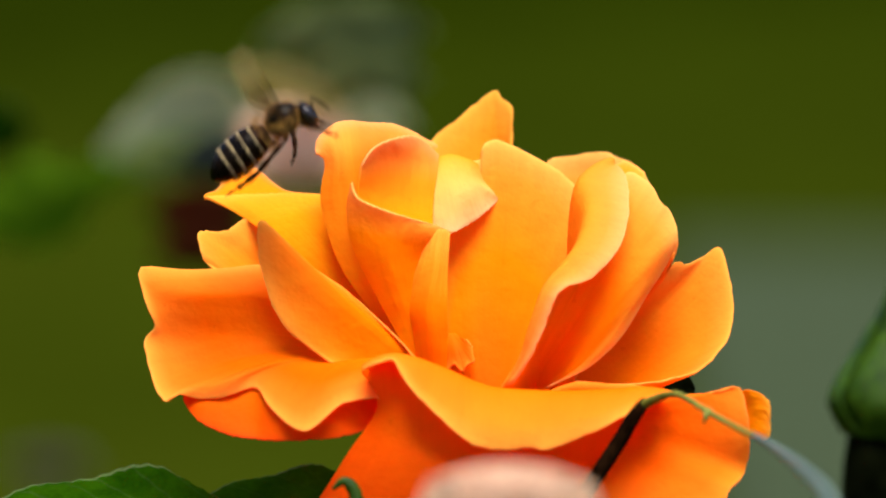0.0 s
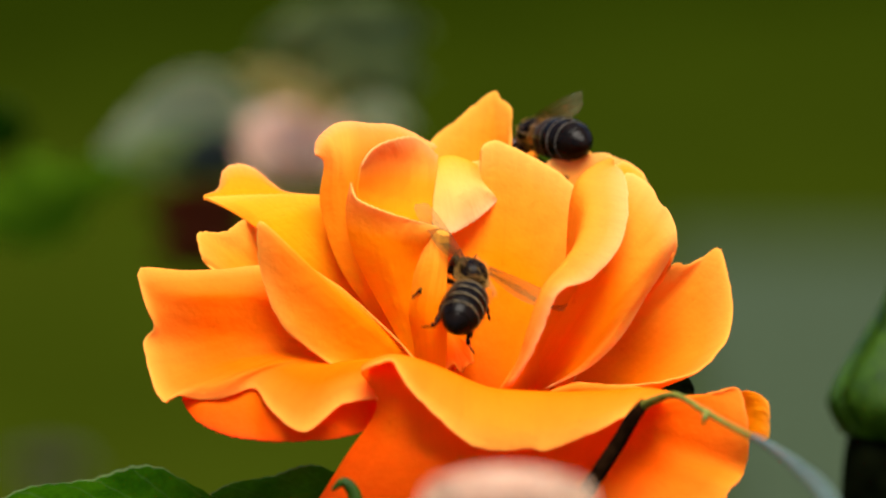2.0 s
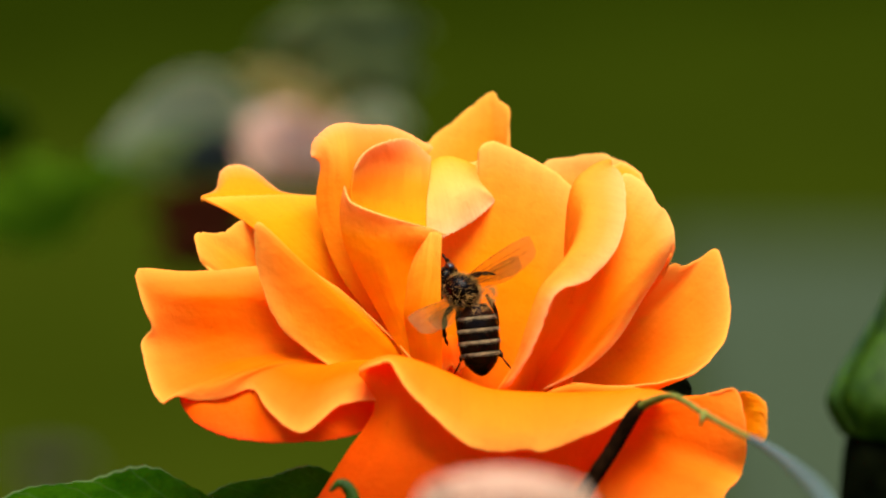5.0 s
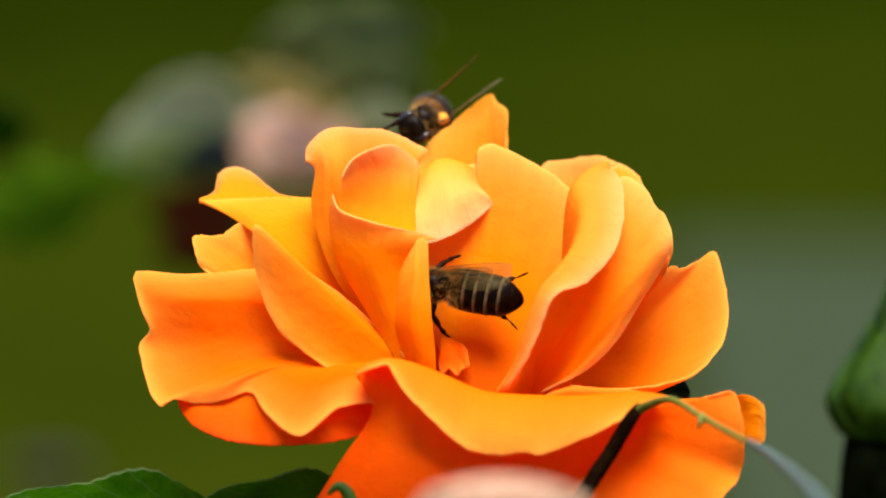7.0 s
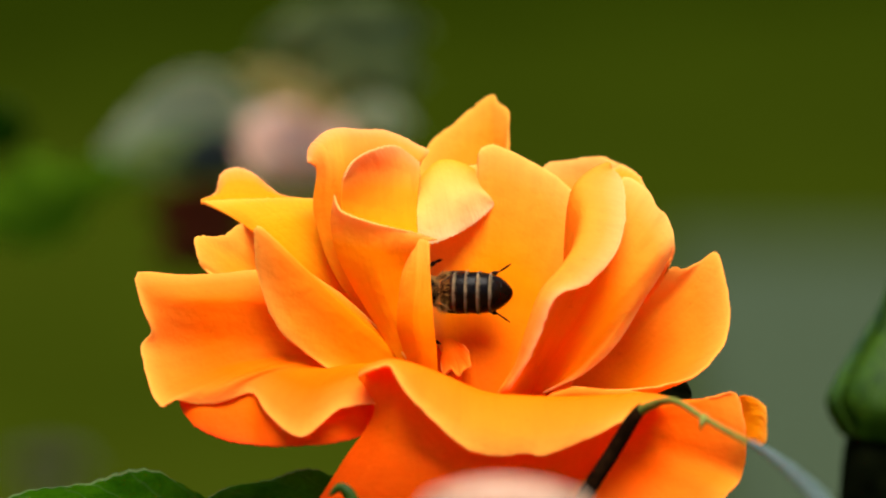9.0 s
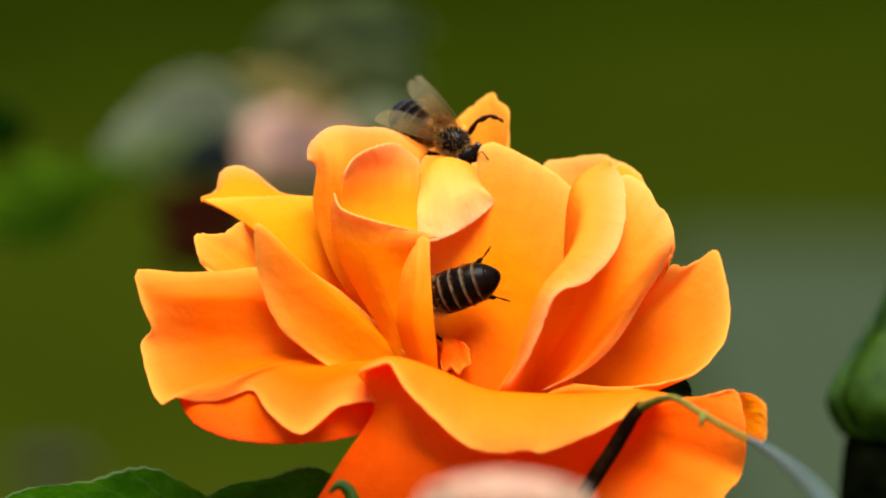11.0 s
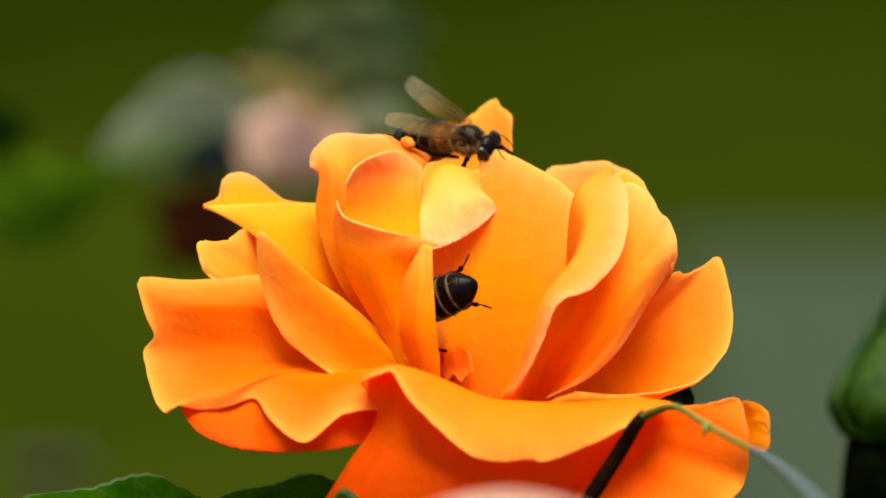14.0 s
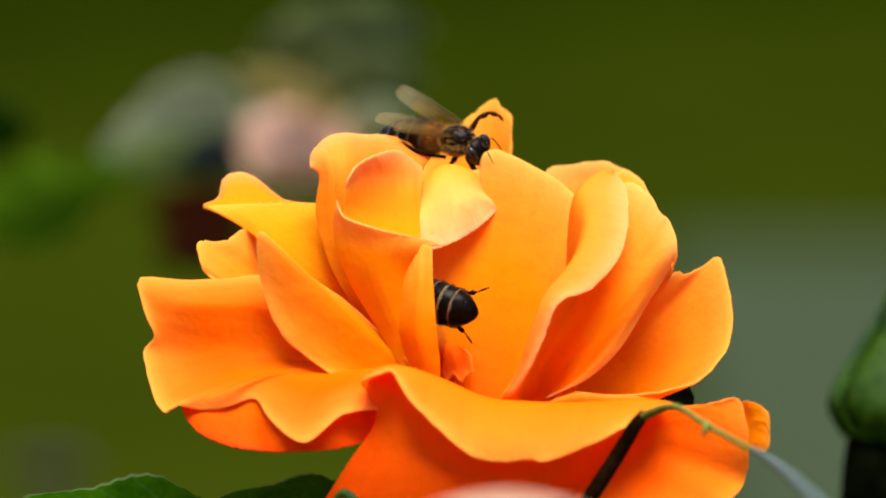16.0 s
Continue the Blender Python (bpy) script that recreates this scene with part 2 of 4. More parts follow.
def sheet(across, along, place, thick):
    """A closed sheet of tissue: place(s, r) is its middle, thick its thickness; it carries UV for its veins."""
    bm = bmesh.new()
    uv = bm.loops.layers.uv.new("UVMap")
    mid = [[place(i / across, j / along) for j in range(along + 1)] for i in range(across + 1)]
    sides = []
    for side in (0.5, -0.5):
        rows = []
        for i in range(across + 1):
            row = []
            for j in range(along + 1):
                du = mid[min(i + 1, across)][j] - mid[max(i - 1, 0)][j]
                dv = mid[i][min(j + 1, along)] - mid[i][max(j - 1, 0)]
                n = du.cross(dv)
                n = n.normalized() if n.length > 1e-12 else Vector((0, 0, 0))
                thin = 0.35 if j == along or i in (0, across) else 1.0
                row.append(bm.verts.new(mid[i][j] + n * (thick * side * thin)))
            rows.append(row)
        sides.append(rows)

    def quad(vs, st):
        f = bm.faces.new(vs)
        for loop, w in zip(f.loops, st):
            loop[uv].uv = w

    top, low = sides
    edge_pairs = []
    for rows in sides:
        edge_pairs += [(rows[i][j], rows[i + 1][j]) for i in range(across) for j in (0, along)]
        edge_pairs += [(rows[i][j], rows[i][j + 1]) for j in range(along) for i in (0, across)]
    for i in range(across):
        for j in range(along):
            st = [(i / across, j / along), ((i + 1) / across, j / along), ((i + 1) / across, (j + 1) / along), (i / across, (j + 1) / along)]
            quad([top[i][j], top[i + 1][j], top[i + 1][j + 1], top[i][j + 1]], st)
            quad([low[i][j + 1], low[i + 1][j + 1], low[i + 1][j], low[i][j]], [st[3], st[2], st[1], st[0]])
        st = (i / across, 1), ((i + 1) / across, 1)
        quad([top[i][along], top[i + 1][along], low[i + 1][along], low[i][along]], [st[0], st[1], st[1], st[0]])
        st = (i / across, 0), ((i + 1) / across, 0)
        quad([low[i][0], low[i + 1][0], top[i + 1][0], top[i][0]], [st[0], st[1], st[1], st[0]])
    for j in range(along):
        for i, flip in ((0, False), (across, True)):
            vs = [top[i][j], top[i][j + 1], low[i][j + 1], low[i][j]]
            st = [(i / across, j / along), (i / across, (j + 1) / along), (i / across, (j + 1) / along), (i / across, j / along)]
            quad(vs[::-1] if flip else vs, st[::-1] if flip else st)
    for one, two in edge_pairs:
        e = bm.edges.get((one, two))
        if e:
            e.smooth = False
    return bm


def tube(points, radii, sides=10, steps=24, caps=True):
    """A tapering rod along a smooth curve through points."""
    bm = bmesh.new()
    rings, side = [], Vector((0.31, 0.77, 0.55))
    for k in range(steps + 1):
        u = k / steps
        c, d = spline(points, u), spline(points, min(u + 0.01, 1)) - spline(points, max(u - 0.01, 0))
        d.normalize()
        side = (side - side.dot(d) * d).normalized()
        other = d.cross(side)
        r = spline([(v, 0, 0) for v in radii], u).x
        rings.append([bm.verts.new(c + (side * math.cos(a) + other * math.sin(a)) * r)
                      for a in (2 * math.pi * q / sides for q in range(sides))])
    for one, two in zip(rings, rings[1:]):
        for q in range(sides):
            bm.faces.new([one[q], one[(q + 1) % sides], two[(q + 1) % sides], two[q]])
    if caps:
        bm.faces.new(rings[0][::-1])
        bm.faces.new(rings[-1])
    return bm


def blob(radii, centre=(0, 0, 0), rough=0.0, seed=0.0, segments=20, rings=14):
    bm = bmesh.new()
    bmesh.ops.create_uvsphere(bm, u_segments=segments, v_segments=rings, radius=1)
    for v in bm.verts:
        k = 1 + rough * noise.noise(v.co * 2.3 + Vector((seed, seed, 0)))
        v.co = Vector((v.co.x * radii[0] * k + centre[0], v.co.y * radii[1] * k + centre[1], v.co.z * radii[2] * k + centre[2]))
    return bm


def scaled(points, k=MM):
    return [Vector(q) * k for q in points]


# ---- ground and distance ----
def ground():
    bm = bmesh.new()
    n = 60
    xs = [math.copysign(abs(i / n) ** 3 * 900, i) for i in range(-n, n + 1)]
    vs = [[bm.verts.new((x, y, 0.05 * noise.noise(Vector((x * 0.6, y * 0.6, 0))) if max(abs(x), abs(y)) > 0.6 else 0))
           for y in xs] for x in xs]
    for i in range(2 * n):
        for j in range(2 * n):
            bm.faces.new([vs[i][j], vs[i + 1][j], vs[i + 1][j + 1], vs[i][j + 1]])
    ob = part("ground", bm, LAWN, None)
    return tagged(ob, "mown green lawn far behind the rose", "lawn", kind="structure")


ground()


def leaf(length, width, fold, droop, teeth=20, across=16, along=44):
    """A toothed leaflet along +x with its midrib at y = 0, in metres."""
    def place(s, r):
        half = 0.5 * width * math.sin(math.pi * min(r, 0.995) ** 0.85) ** 0.75
        k = (r * teeth) % 1.0
        half *= 1 + 0.06 * (k - 0.5) * (r < 0.97)
        q = 2 * s - 1
        z = fold * abs(q) * half - droop * r * r * length + 0.03 * width * math.sin(abs(q) * 7 - r * 16) * abs(q)
        return Vector((r * length + 0.05 * length * abs(q) * (1 - r), q * half, z))
    return sheet(across, along, place, 0.00035)


def hedge():
    """An added hedge ring, unseen: tall dark leafy clumps that cut low sky light."""
    rng = random.Random(4)
    bm = bmesh.new()
    for k in range(16000):
        turn, far = rng.uniform(0, 2 * math.pi), rng.uniform(12.0, 14.5)
        c = Vector((far * math.sin(turn), far * math.cos(turn), rng.uniform(0, 5.2)))
        c.z *= 0.85 + 0.3 * noise.noise(Vector((turn * 9, 0, 0)))
        u = Vector((rng.gauss(0, 1), rng.gauss(0, 1), rng.gauss(0, 1))).normalized()
        v = u.cross(Vector((0.2, 0.4, 0.9))).normalized()
        k = rng.uniform(0.16, 0.34)
        bm.faces.new([bm.verts.new(c + q) for q in (u * k, v * k * 0.6, -u * k, -v * k * 0.6)])
    ob = part("hedge", bm, HEDGE, None, smooth=False)
    return tagged(ob, "tall unseen hedge ring added to block low sky light", "hedge", kind="stuff")


hedge()


def path():
    bm = bmesh.new()
    bmesh.ops.create_cube(bm, size=1)
    bmesh.ops.scale(bm, vec=(4.0, 2.5, 0.12), verts=bm.verts)
    bmesh.ops.bevel(bm, geom=bm.edges, offset=0.01, segments=2, affect="EDGES")
    bmesh.ops.translate(bm, vec=(2.22, 5.8, -0.045), verts=bm.verts)
    return tagged(part("pavement", bm, STONE, None, smooth=False), "grey mossy stone path across the lawn", "path", kind="structure")


path()


def bloom(parent, centre, radius, rings, material, open_up, seed):
    """A double blossom: rings of cupped petals round an axis."""
    rng = random.Random(seed)
    for k, (count, size, spread) in enumerate(rings):
        for q in range(count):
            turn = 2 * math.pi * (q + 0.5 * (k % 2)) / count + rng.uniform(-0.15, 0.15)
            tilt = spread * open_up

            def place(s, r, size=size, tilt=tilt):
                w = (s - 0.5) * size * 1.5 * math.sin(min(0.15 + r * 0.85, 1) * math.pi * 0.72) ** 0.8
                up = size * r * math.cos(tilt * r) - 0.25 * w * w / size
                out = size * (0.25 * math.sin(math.pi * min(r, 0.8)) + math.sin(tilt) * r) - 0.5 * w * w / size
                return Vector((w, out, up)) * radius
            m = Matrix.Translation(centre) @ Matrix.Rotation(turn, 4, "Z")
            part("petal", sheet(10, 10, place, 0.0004), material, parent, "", m)


def background_rose():
    """A pink rose with grey-green, maroon and fresh green leaves, out of focus behind."""
    foot = Vector((0.01, 0.42, 0.0))
    one = thing("pink_rose_plant", Matrix.Translation(foot), "pale pink rose among grey-green and maroon leaves", "rose")

    def at(x, y, z):
        return ROSE @ (Vector((x, y, z)) * MM) - foot
    bloom(one, at(-22.4, 410, 9.8), 0.0114, [(3, 0.85, 0.05), (4, 1.0, 0.15), (5, 1.08, 0.3)], FADED_PINK, 0.6, 3)
    part("stem", tube([at(-23.0, 410, 7.0), at(-14.3, 412, -0.8), at(-2.1, 415, -22.5), Vector((0.004, 0, 0.8)), Vector((0, 0, -0.02))], [0.0012, 0.0014, 0.0016, 0.002, 0.004], steps=40), STEM, one)
    # each leaf: its stalk end and its tip across and up, its width, how far it stands on edge
    for k, (x0, z0, x1, z1, wide, roll, material) in enumerate((
            (-29.1, 23.1, -53.9, 15.6, 13.1, 60, GREY_LEAF),
            (-31.7, 25.3, -46.5, 24.4, 7.8, 50, GREY_LEAF),
            (-30.8, 15.6, -53.0, 13.0, 8.7, 70, OLIVE_LEAF),
            (-29.5, 14.7, -42.1, 14.0, 9.6, 66, BLUE_LEAF),
            (-29.1, 4.9, -46.5, 6.0, 10.4, 66, RED_LEAF),
            (-29.9, 1.0, -45.6, -0.3, 8.7, 66, RED_LEAF),
            (-1.2, 34.0, -29.1, 33.0, 13.1, 66, DULL_LEAF),
            (-2.1, 26.2, -21.2, 27.9, 10.4, 66, DULL_LEAF),
            (-4.3, 19.1, -16.0, 20.5, 7.8, 60, GREY_LEAF),
            (-53.4, 9.2, -73.4, 4.0, 16.5, 66, BRIGHT_LEAF),
            (-47.3, 12.3, -63.0, 8.4, 7.0, 66, BRIGHT_LEAF),
            (-63.0, 17.9, -76.0, 18.8, 9.6, 70, LEAF), (-15.1, 19.7, -31.2, 28.6, 9.5, 40, GOLD_LEAF))):
        size, slope = math.hypot(x1 - x0, z1 - z0) * MM, math.degrees(math.atan2(z0 - z1, x0 - x1))
        place = Matrix.Translation(at(x0, 424 - 2 * k, z0)) @ pose(0, 0, 0, 0, slope, 180) @ pose(0, 0, 0, roll, 0, 0)
        part("leaf", leaf(size, wide * MM, 0.12, 0.05, 11, 8, 24), material, one, "", place)
    return one


background_rose()


def small_flower():
    foot = Vector((-0.13, 1.2, 0.0))
    one = thing("violet_flower", Matrix.Translation(foot), "small dull violet flower head on a thin stem", "flower")
    top = ROSE @ (Vector((-100.92, 1200, -61.04)) * MM) - foot
    bloom(one, top, 0.010, [(4, 0.8, 0.3), (6, 1.0, 0.9)], VIOLET, 1.0, 8)
    part("stem", tube([top, top * 0.5, Vector((0, 0, -0.02))], [0.0015, 0.002, 0.003]), STEM, one)


small_flower()


def green_bud():
    """A closed rose bud on its dark hip, a little behind the blossom."""
    foot = Vector((0.053, 0.085, 0.0))
    one = thing("rose_bud", Matrix.Translation(foot), "closed green rose bud on a dark hip", "rose bud")
    base = ROSE @ (Vector((50.2, 78, -20.0)) * MM)
    local = Matrix.Translation(base - foot) @ pose(0, 0, 0, TILT, 9, 0)
    up = pose(0, 0, 0, 0, -90, 0)
    part("bud", revolve([(x * MM, r * MM, 0) for x, r in ((-1.6, 4.0), (0.0, 5.6), (1.8, 6.6), (3.8, 6.6), (6.0, 5.7), (8.4, 4.4), (11.0, 3.2), (14.0, 1.9), (17.5, 0.8), (19, 0.1))], 28, 1.0), CALYX, one, "", local @ up)
    part("hip", revolve([(x * MM, r * MM, 0) for x, r in ((-19, 1.6), (-16, 3.0), (-10, 4.2), (-5, 4.6), (-2, 4.6), (-0.6, 3.8))], 28, 1.0), HIP, one, "dark hip below the bud", local @ up)
    for k in range(5):
        turn = Matrix.Rotation(2 * math.pi * k / 5 + 0.5, 4, "Z")

        def place(s, r):
            prof = spline([(4.8, -1.6, 0), (7.2, 1.6, 0), (6.8, 4.8, 0), (4.9, 8.4, 0), (2.8, 12.8, 0), (1.8, 19.5, 0)], r)
            w = (s - 0.5) * 6.6 * (1 - r) ** 0.7
            return Vector((w, prof.x - 0.08 * w * w + 0.25 * math.sin(9 * r + k), prof.y)) * MM
        part("sepal", sheet(8, 22, place, 0.0004), CALYX, one, "", local @ turn)
    part("stem", tube([base - foot - Vector((0, 0, 0.014)), Vector((0.01, 0, 0.5)), Vector((0, 0, -0.02))], [0.0017, 0.0022, 0.004]), STEM, one)
    return one


def revolve(profile, sides=28, flat=0.88):
    """Rings round the x axis from (x, radius, drop) triples."""
    bm = bmesh.new()
    rings = []
    for x, r, drop in profile:
        rings.append([bm.verts.new((x, r * math.cos(a), drop + flat * r * math.sin(a))) for a in (2 * math.pi * k / sides for k in range(sides))])
    for one, two in zip(rings, rings[1:]):
        for k in range(sides):
            bm.faces.new([one[k], one[(k + 1) % sides], two[(k + 1) % sides], two[k]])
    bm.faces.new(rings[0][::-1])
    bm.faces.new(rings[-1])
    bmesh.ops.recalc_face_normals(bm, faces=bm.faces)
    return bm


bud = green_bud()


def front_rose():
    """A pale pink half-open rose, close to the camera below."""
    foot = Vector((0.005, -0.15, 0.0))
    one = thing("pink_rose", Matrix.Translation(foot), "pale pink half-open rose bud on a thin stem", "rose")
    top = ROSE @ (Vector((5.13, -145, -30.34)) * MM) - foot
    bloom(one, top, 0.0108, [(3, 0.92, 0.02), (4, 0.98, 0.1), (5, 1.0, 0.22)], BLUSH, 1.0, 5)
    part("receptacle", blob((0.003, 0.003, 0.004), top), CALYX, one)
    part("stem", tube([top, top * 0.5 + Vector((0.004, 0, 0)), Vector((0, 0, -0.02))], [0.0016, 0.002, 0.003]), STEM, one)
    return one


pink = front_rose()


# ---- the orange rose ----
FOOT = Vector((0.0, 0.03, 0.0))
plant = thing("rose_plant", Matrix.Translation(FOOT), "tall rose stem with one wide open orange blossom", "rose")
TO_PLANT = Matrix.Translation(-FOOT) @ ROSE


def petal(name, rim, crest=None, bulge=(0, 0, 0), base=BASE, width=3.0, material=ORANGE, ruffle=0.35, thick=0.3, seed=1.0, label="", lip=(0, 0, 0), sag=0.12):
    """A petal from its claw at base over an optional fold (crest) to its free edge (rim), in the rose's millimetres."""
    base, bulge, roll = Vector(base), Vector(bulge), Vector(lip)

    def place(s, r):
        edge = spline(rim, s)
        calm = sum((spline(rim, s + d) for d in (-0.14, -0.07, 0.0, 0.07, 0.14)), Vector()) / 5
        claw = base + Vector(((s - 0.5) * width, 0, 0))
        swell = bulge * (4 * s * (1 - s)) ** 0.6
        if crest:
            fold = spline(crest, s)
            way = [claw, (claw + fold) / 2 + swell, fold, (fold + edge) / 2 + (fold - claw).normalized() * (edge - fold).length * sag, edge]
        else:
            way = [claw, claw * 0.6 + calm * 0.4 + swell, claw * 0.2 + (edge * 0.45 + calm * 0.55) * 0.8 + swell * 0.6 + roll * (4 * s * (1 - s)) ** 0.4, edge]
        q = spline(way, r)
        k = ruffle * r ** 1.5
        fray = 0.16 * r ** 9
        q.x += fray * noise.noise(Vector((s * 46, seed, 2)))
        q.z += fray * noise.noise(Vector((s * 46, seed, 8)))
        q.y += k * 2.2 * noise.noise(Vector((s * 5 + seed * 7, r * 2.2, seed)))
        q.z += k * 0.5 * noise.noise(Vector((s * 16, r * 3, seed + 5)))
        q.x += k * 0.5 * noise.noise(Vector((s * 16, r * 3, seed + 9)))
        q.y += 0.13 * r * noise.noise(Vector((s * 9 + seed * 3, r * 1.6, seed + 20)))
        q.y += 0.05 * r * noise.noise(Vector((s * 26, r * 4, seed + 30)))
        return (q - base) * MM

    bm = sheet(56, 26, place, thick * MM)
    return part(name, bm, material, plant, label, TO_PLANT @ Matrix.Translation(base * MM))


def drape(name, rows, material=ORANGE, ruffle=0.12, thick=0.28, seed=1.0, label="", base=BASE):
    """A petal hung over guide curves that follow one another from its claw to its free edge, in the rose's millimetres."""
    base = Vector(base)

    def place(s, r):
        q = spline([spline(row, s) for row in rows], r)
        k, fray = ruffle * r ** 1.5, 0.16 * r ** 9
        q.x += fray * noise.noise(Vector((s * 46, seed, 2)))
        q.z += fray * noise.noise(Vector((s * 46, seed, 8)))
        q.y += k * 2.0 * noise.noise(Vector((s * 5 + seed * 7, r * 2.2, seed)))
        q.y += 0.13 * r * noise.noise(Vector((s * 9 + seed * 3, r * 1.6, seed + 20)))
        q.y += 0.05 * r * noise.noise(Vector((s * 26, r * 4, seed + 30)))
        return (q - base) * MM

    bm = sheet(72, 40, place, thick * MM)
    return part(name, bm, material, plant, label, TO_PLANT @ Matrix.Translation(base * MM))


# back of the bowl
petal("petal", [(-1.42, 16, -7.04), (-2.50, 21, 6.61), (-1.73, 23, 10.62), (0.96, 24, 13.14), (3.35, 25, 15.13), (5.20, 25, 16.33), (5.85, 24, 15.47), (6.86, 23, 14.68),
                (6.97, 22, 12.57), (6.85, 21, 10.30), (7.18, 18, 1.25), (6.85, 14, -7.02)], bulge=(0, 7, 0), lip=(0, -1.5, 0), material=SIDE, seed=1, ruffle=0.15,
      label="pointed back petal")
petal("petal", [(9.22, 15, -9.39), (8.67, 19, 3.62), (10.60, 21, 8.57), (12.86, 21, 9.29), (16.29, 20, 9.75), (17.69, 19, 9.32), (18.86, 18, 8.84),
                (20.27, 15, 7.92), (21.08, 12, 6.42), (22.05, 9, 4.40), (23.02, 6, 3.56), (23.78, 4, 1.11), (23.35, 5, -1.69), (18.58, 11, -9.35)],
      bulge=(2, 5, 0), material=INNER, seed=2, ruffle=0.2)
# left outer petals
drape("petal", [
    [(-8.43, -1, -7.53), (-5.54, 0, -10.15)],
    [(-15.38, -1, -1.45), (-14.22, -1, -0.58), (-13.06, -1, 0.17), (-11.91, -1, 0.75), (-10.18, 0, 0.87)],
    [(-21.08, 6.5, 2.75), (-20.20, 6.5, 3.51), (-18.45, 6.5, 3.92), (-16.70, 6.5, 4.15), (-14.65, 6.5, 4.27), (-12.48, 6, 4.27)],
    [(-25.17, 10, 4.93), (-23.52, 10, 5.02), (-21.47, 10, 5.11), (-19.12, 10, 5.17), (-16.47, 10, 5.23), (-14.42, 10, 5.17), (-12.76, 9, 5.04)]],
    material=YELLOW, seed=3, ruffle=0.05)
drape("petal", [
    [(-25.17, 10.5, 4.68), (-23.52, 10.5, 4.77), (-21.47, 10.5, 4.86), (-19.12, 10.5, 4.92), (-16.47, 10.5, 4.98), (-14.42, 10.5, 4.92), (-12.76, 9.5, 4.79)],
    [(-25.18, 10.3, 4.99), (-23.45, 11.5, 5.53), (-22.43, 13, 6.66), (-21.26, 13.5, 6.90), (-19.49, 13.5, 6.67), (-18.01, 13, 5.89), (-16.34, 12, 5.30), (-12.66, 10, 5.05)],
    [(-25.18, 10.6, 5.05), (-23.67, 13, 5.84), (-23.21, 15.5, 7.81), (-21.64, 16.5, 8.47), (-19.86, 16.5, 7.81), (-18.06, 15.5, 6.33), (-16.48, 13, 5.42), (-12.67, 11, 5.06)]],
    material=PEACH, seed=28, ruffle=0.08, label="pale turned-back petal")
petal("petal", [(-5.46, 1, -12.14), (-15.33, 1, -7.49), (-21.14, 1, -4.01), (-24.54, 2, -2.15), (-25.23, 2, -0.81), (-25.62, 3, 0.99), (-24.95, 4, 1.34), (-22.70, 5, 1.40), (-20.98, 6, 2.57),
                (-18.9, 5, 2.2), (-15.2, 3, -3), (-10, 1, -8)], bulge=(0, 3, -1), material=SIDE, seed=4, ruffle=0.12)
# tall left petal with its corner rolled out
tall = drape("petal", [
    [(-3.99, -2, -11.51), (-2.84, -1, -11.82)],
    [(-10.63, -3.4, -3.41), (-8.32, -4, -3.41), (-6.01, -3, -3.41), (-3.71, 0, -2.26)],
    [(-13.17, -2.6, 3.52), (-11.18, -3.6, 3.52), (-8.89, -3, 4.10), (-6.06, 3, 4.72), (-3.16, 7, 5.91)],
    [(-12.92, -2.4, 7.67), (-11.46, -3.2, 8.23), (-9.69, -2.2, 8.83), (-6.07, 5, 9.40), (-2.29, 9, 8.86)],
    [(-13.48, -2.6, 8.70), (-12.79, -2.2, 10.14), (-11.49, -1.2, 11.02), (-10.07, 0.4, 11.35), (-8.10, 4, 11.43), (-5.51, 8, 11.31), (-1.70, 10, 9.69)],
    [(-13.88, -2.6, 8.81), (-13.74, -1.2, 10.33), (-12.27, 0.6, 11.93), (-10.68, 2.4, 12.42), (-8.41, 5.6, 12.32), (-5.52, 9.5, 12.15), (-1.41, 11, 10.17)]],
    material=PEACH, seed=5, ruffle=0.05)
# heart of the bowl
petal("petal", [(3.2, 3, -15.4), (0.9, 4.5, -12.2), (-1.6, 5, -7.0), (-2.45, 6, 1.23), (-0.53, 7.8, 7.66), (3.62, 8, 8.82), (3.74, 8, 10.10), (4.91, 8.2, 10.86), (6.78, 9, 10.23), (10.30, 10, 8.48),
                (13.2, 10.5, 6.20), (15.4, 10, 1.23), (15.0, 8, -5.76), (10.21, 1, -13.28)], bulge=(0, 0.5, 0), material=HEART, seed=6, ruffle=0.12)
cup = drape("petal", [
    [(-10.13, -6.2, 2.94), (-7.73, -4.6, 2.08), (-4.85, -3, 1.50), (-2.55, -2, 0.93)],
    [(-10.48, -6, 4.66), (-7.75, -2.8, 4.39), (-4.87, 0, 4.12), (-2.67, 1.6, 4.13)],
    [(-10.31, -5.9, 6.68), (-7.75, -2, 7.87), (-4.89, 2.6, 7.91), (-2.45, 4.2, 7.06)],
    [(-10.13, -5.9, 7.31), (-9.22, -5.2, 8.93), (-7.34, -2.4, 10.12), (-4.89, 3.4, 10.66), (-2.45, 6, 8.94)]],
    material=PEACH, seed=7, ruffle=0.14)
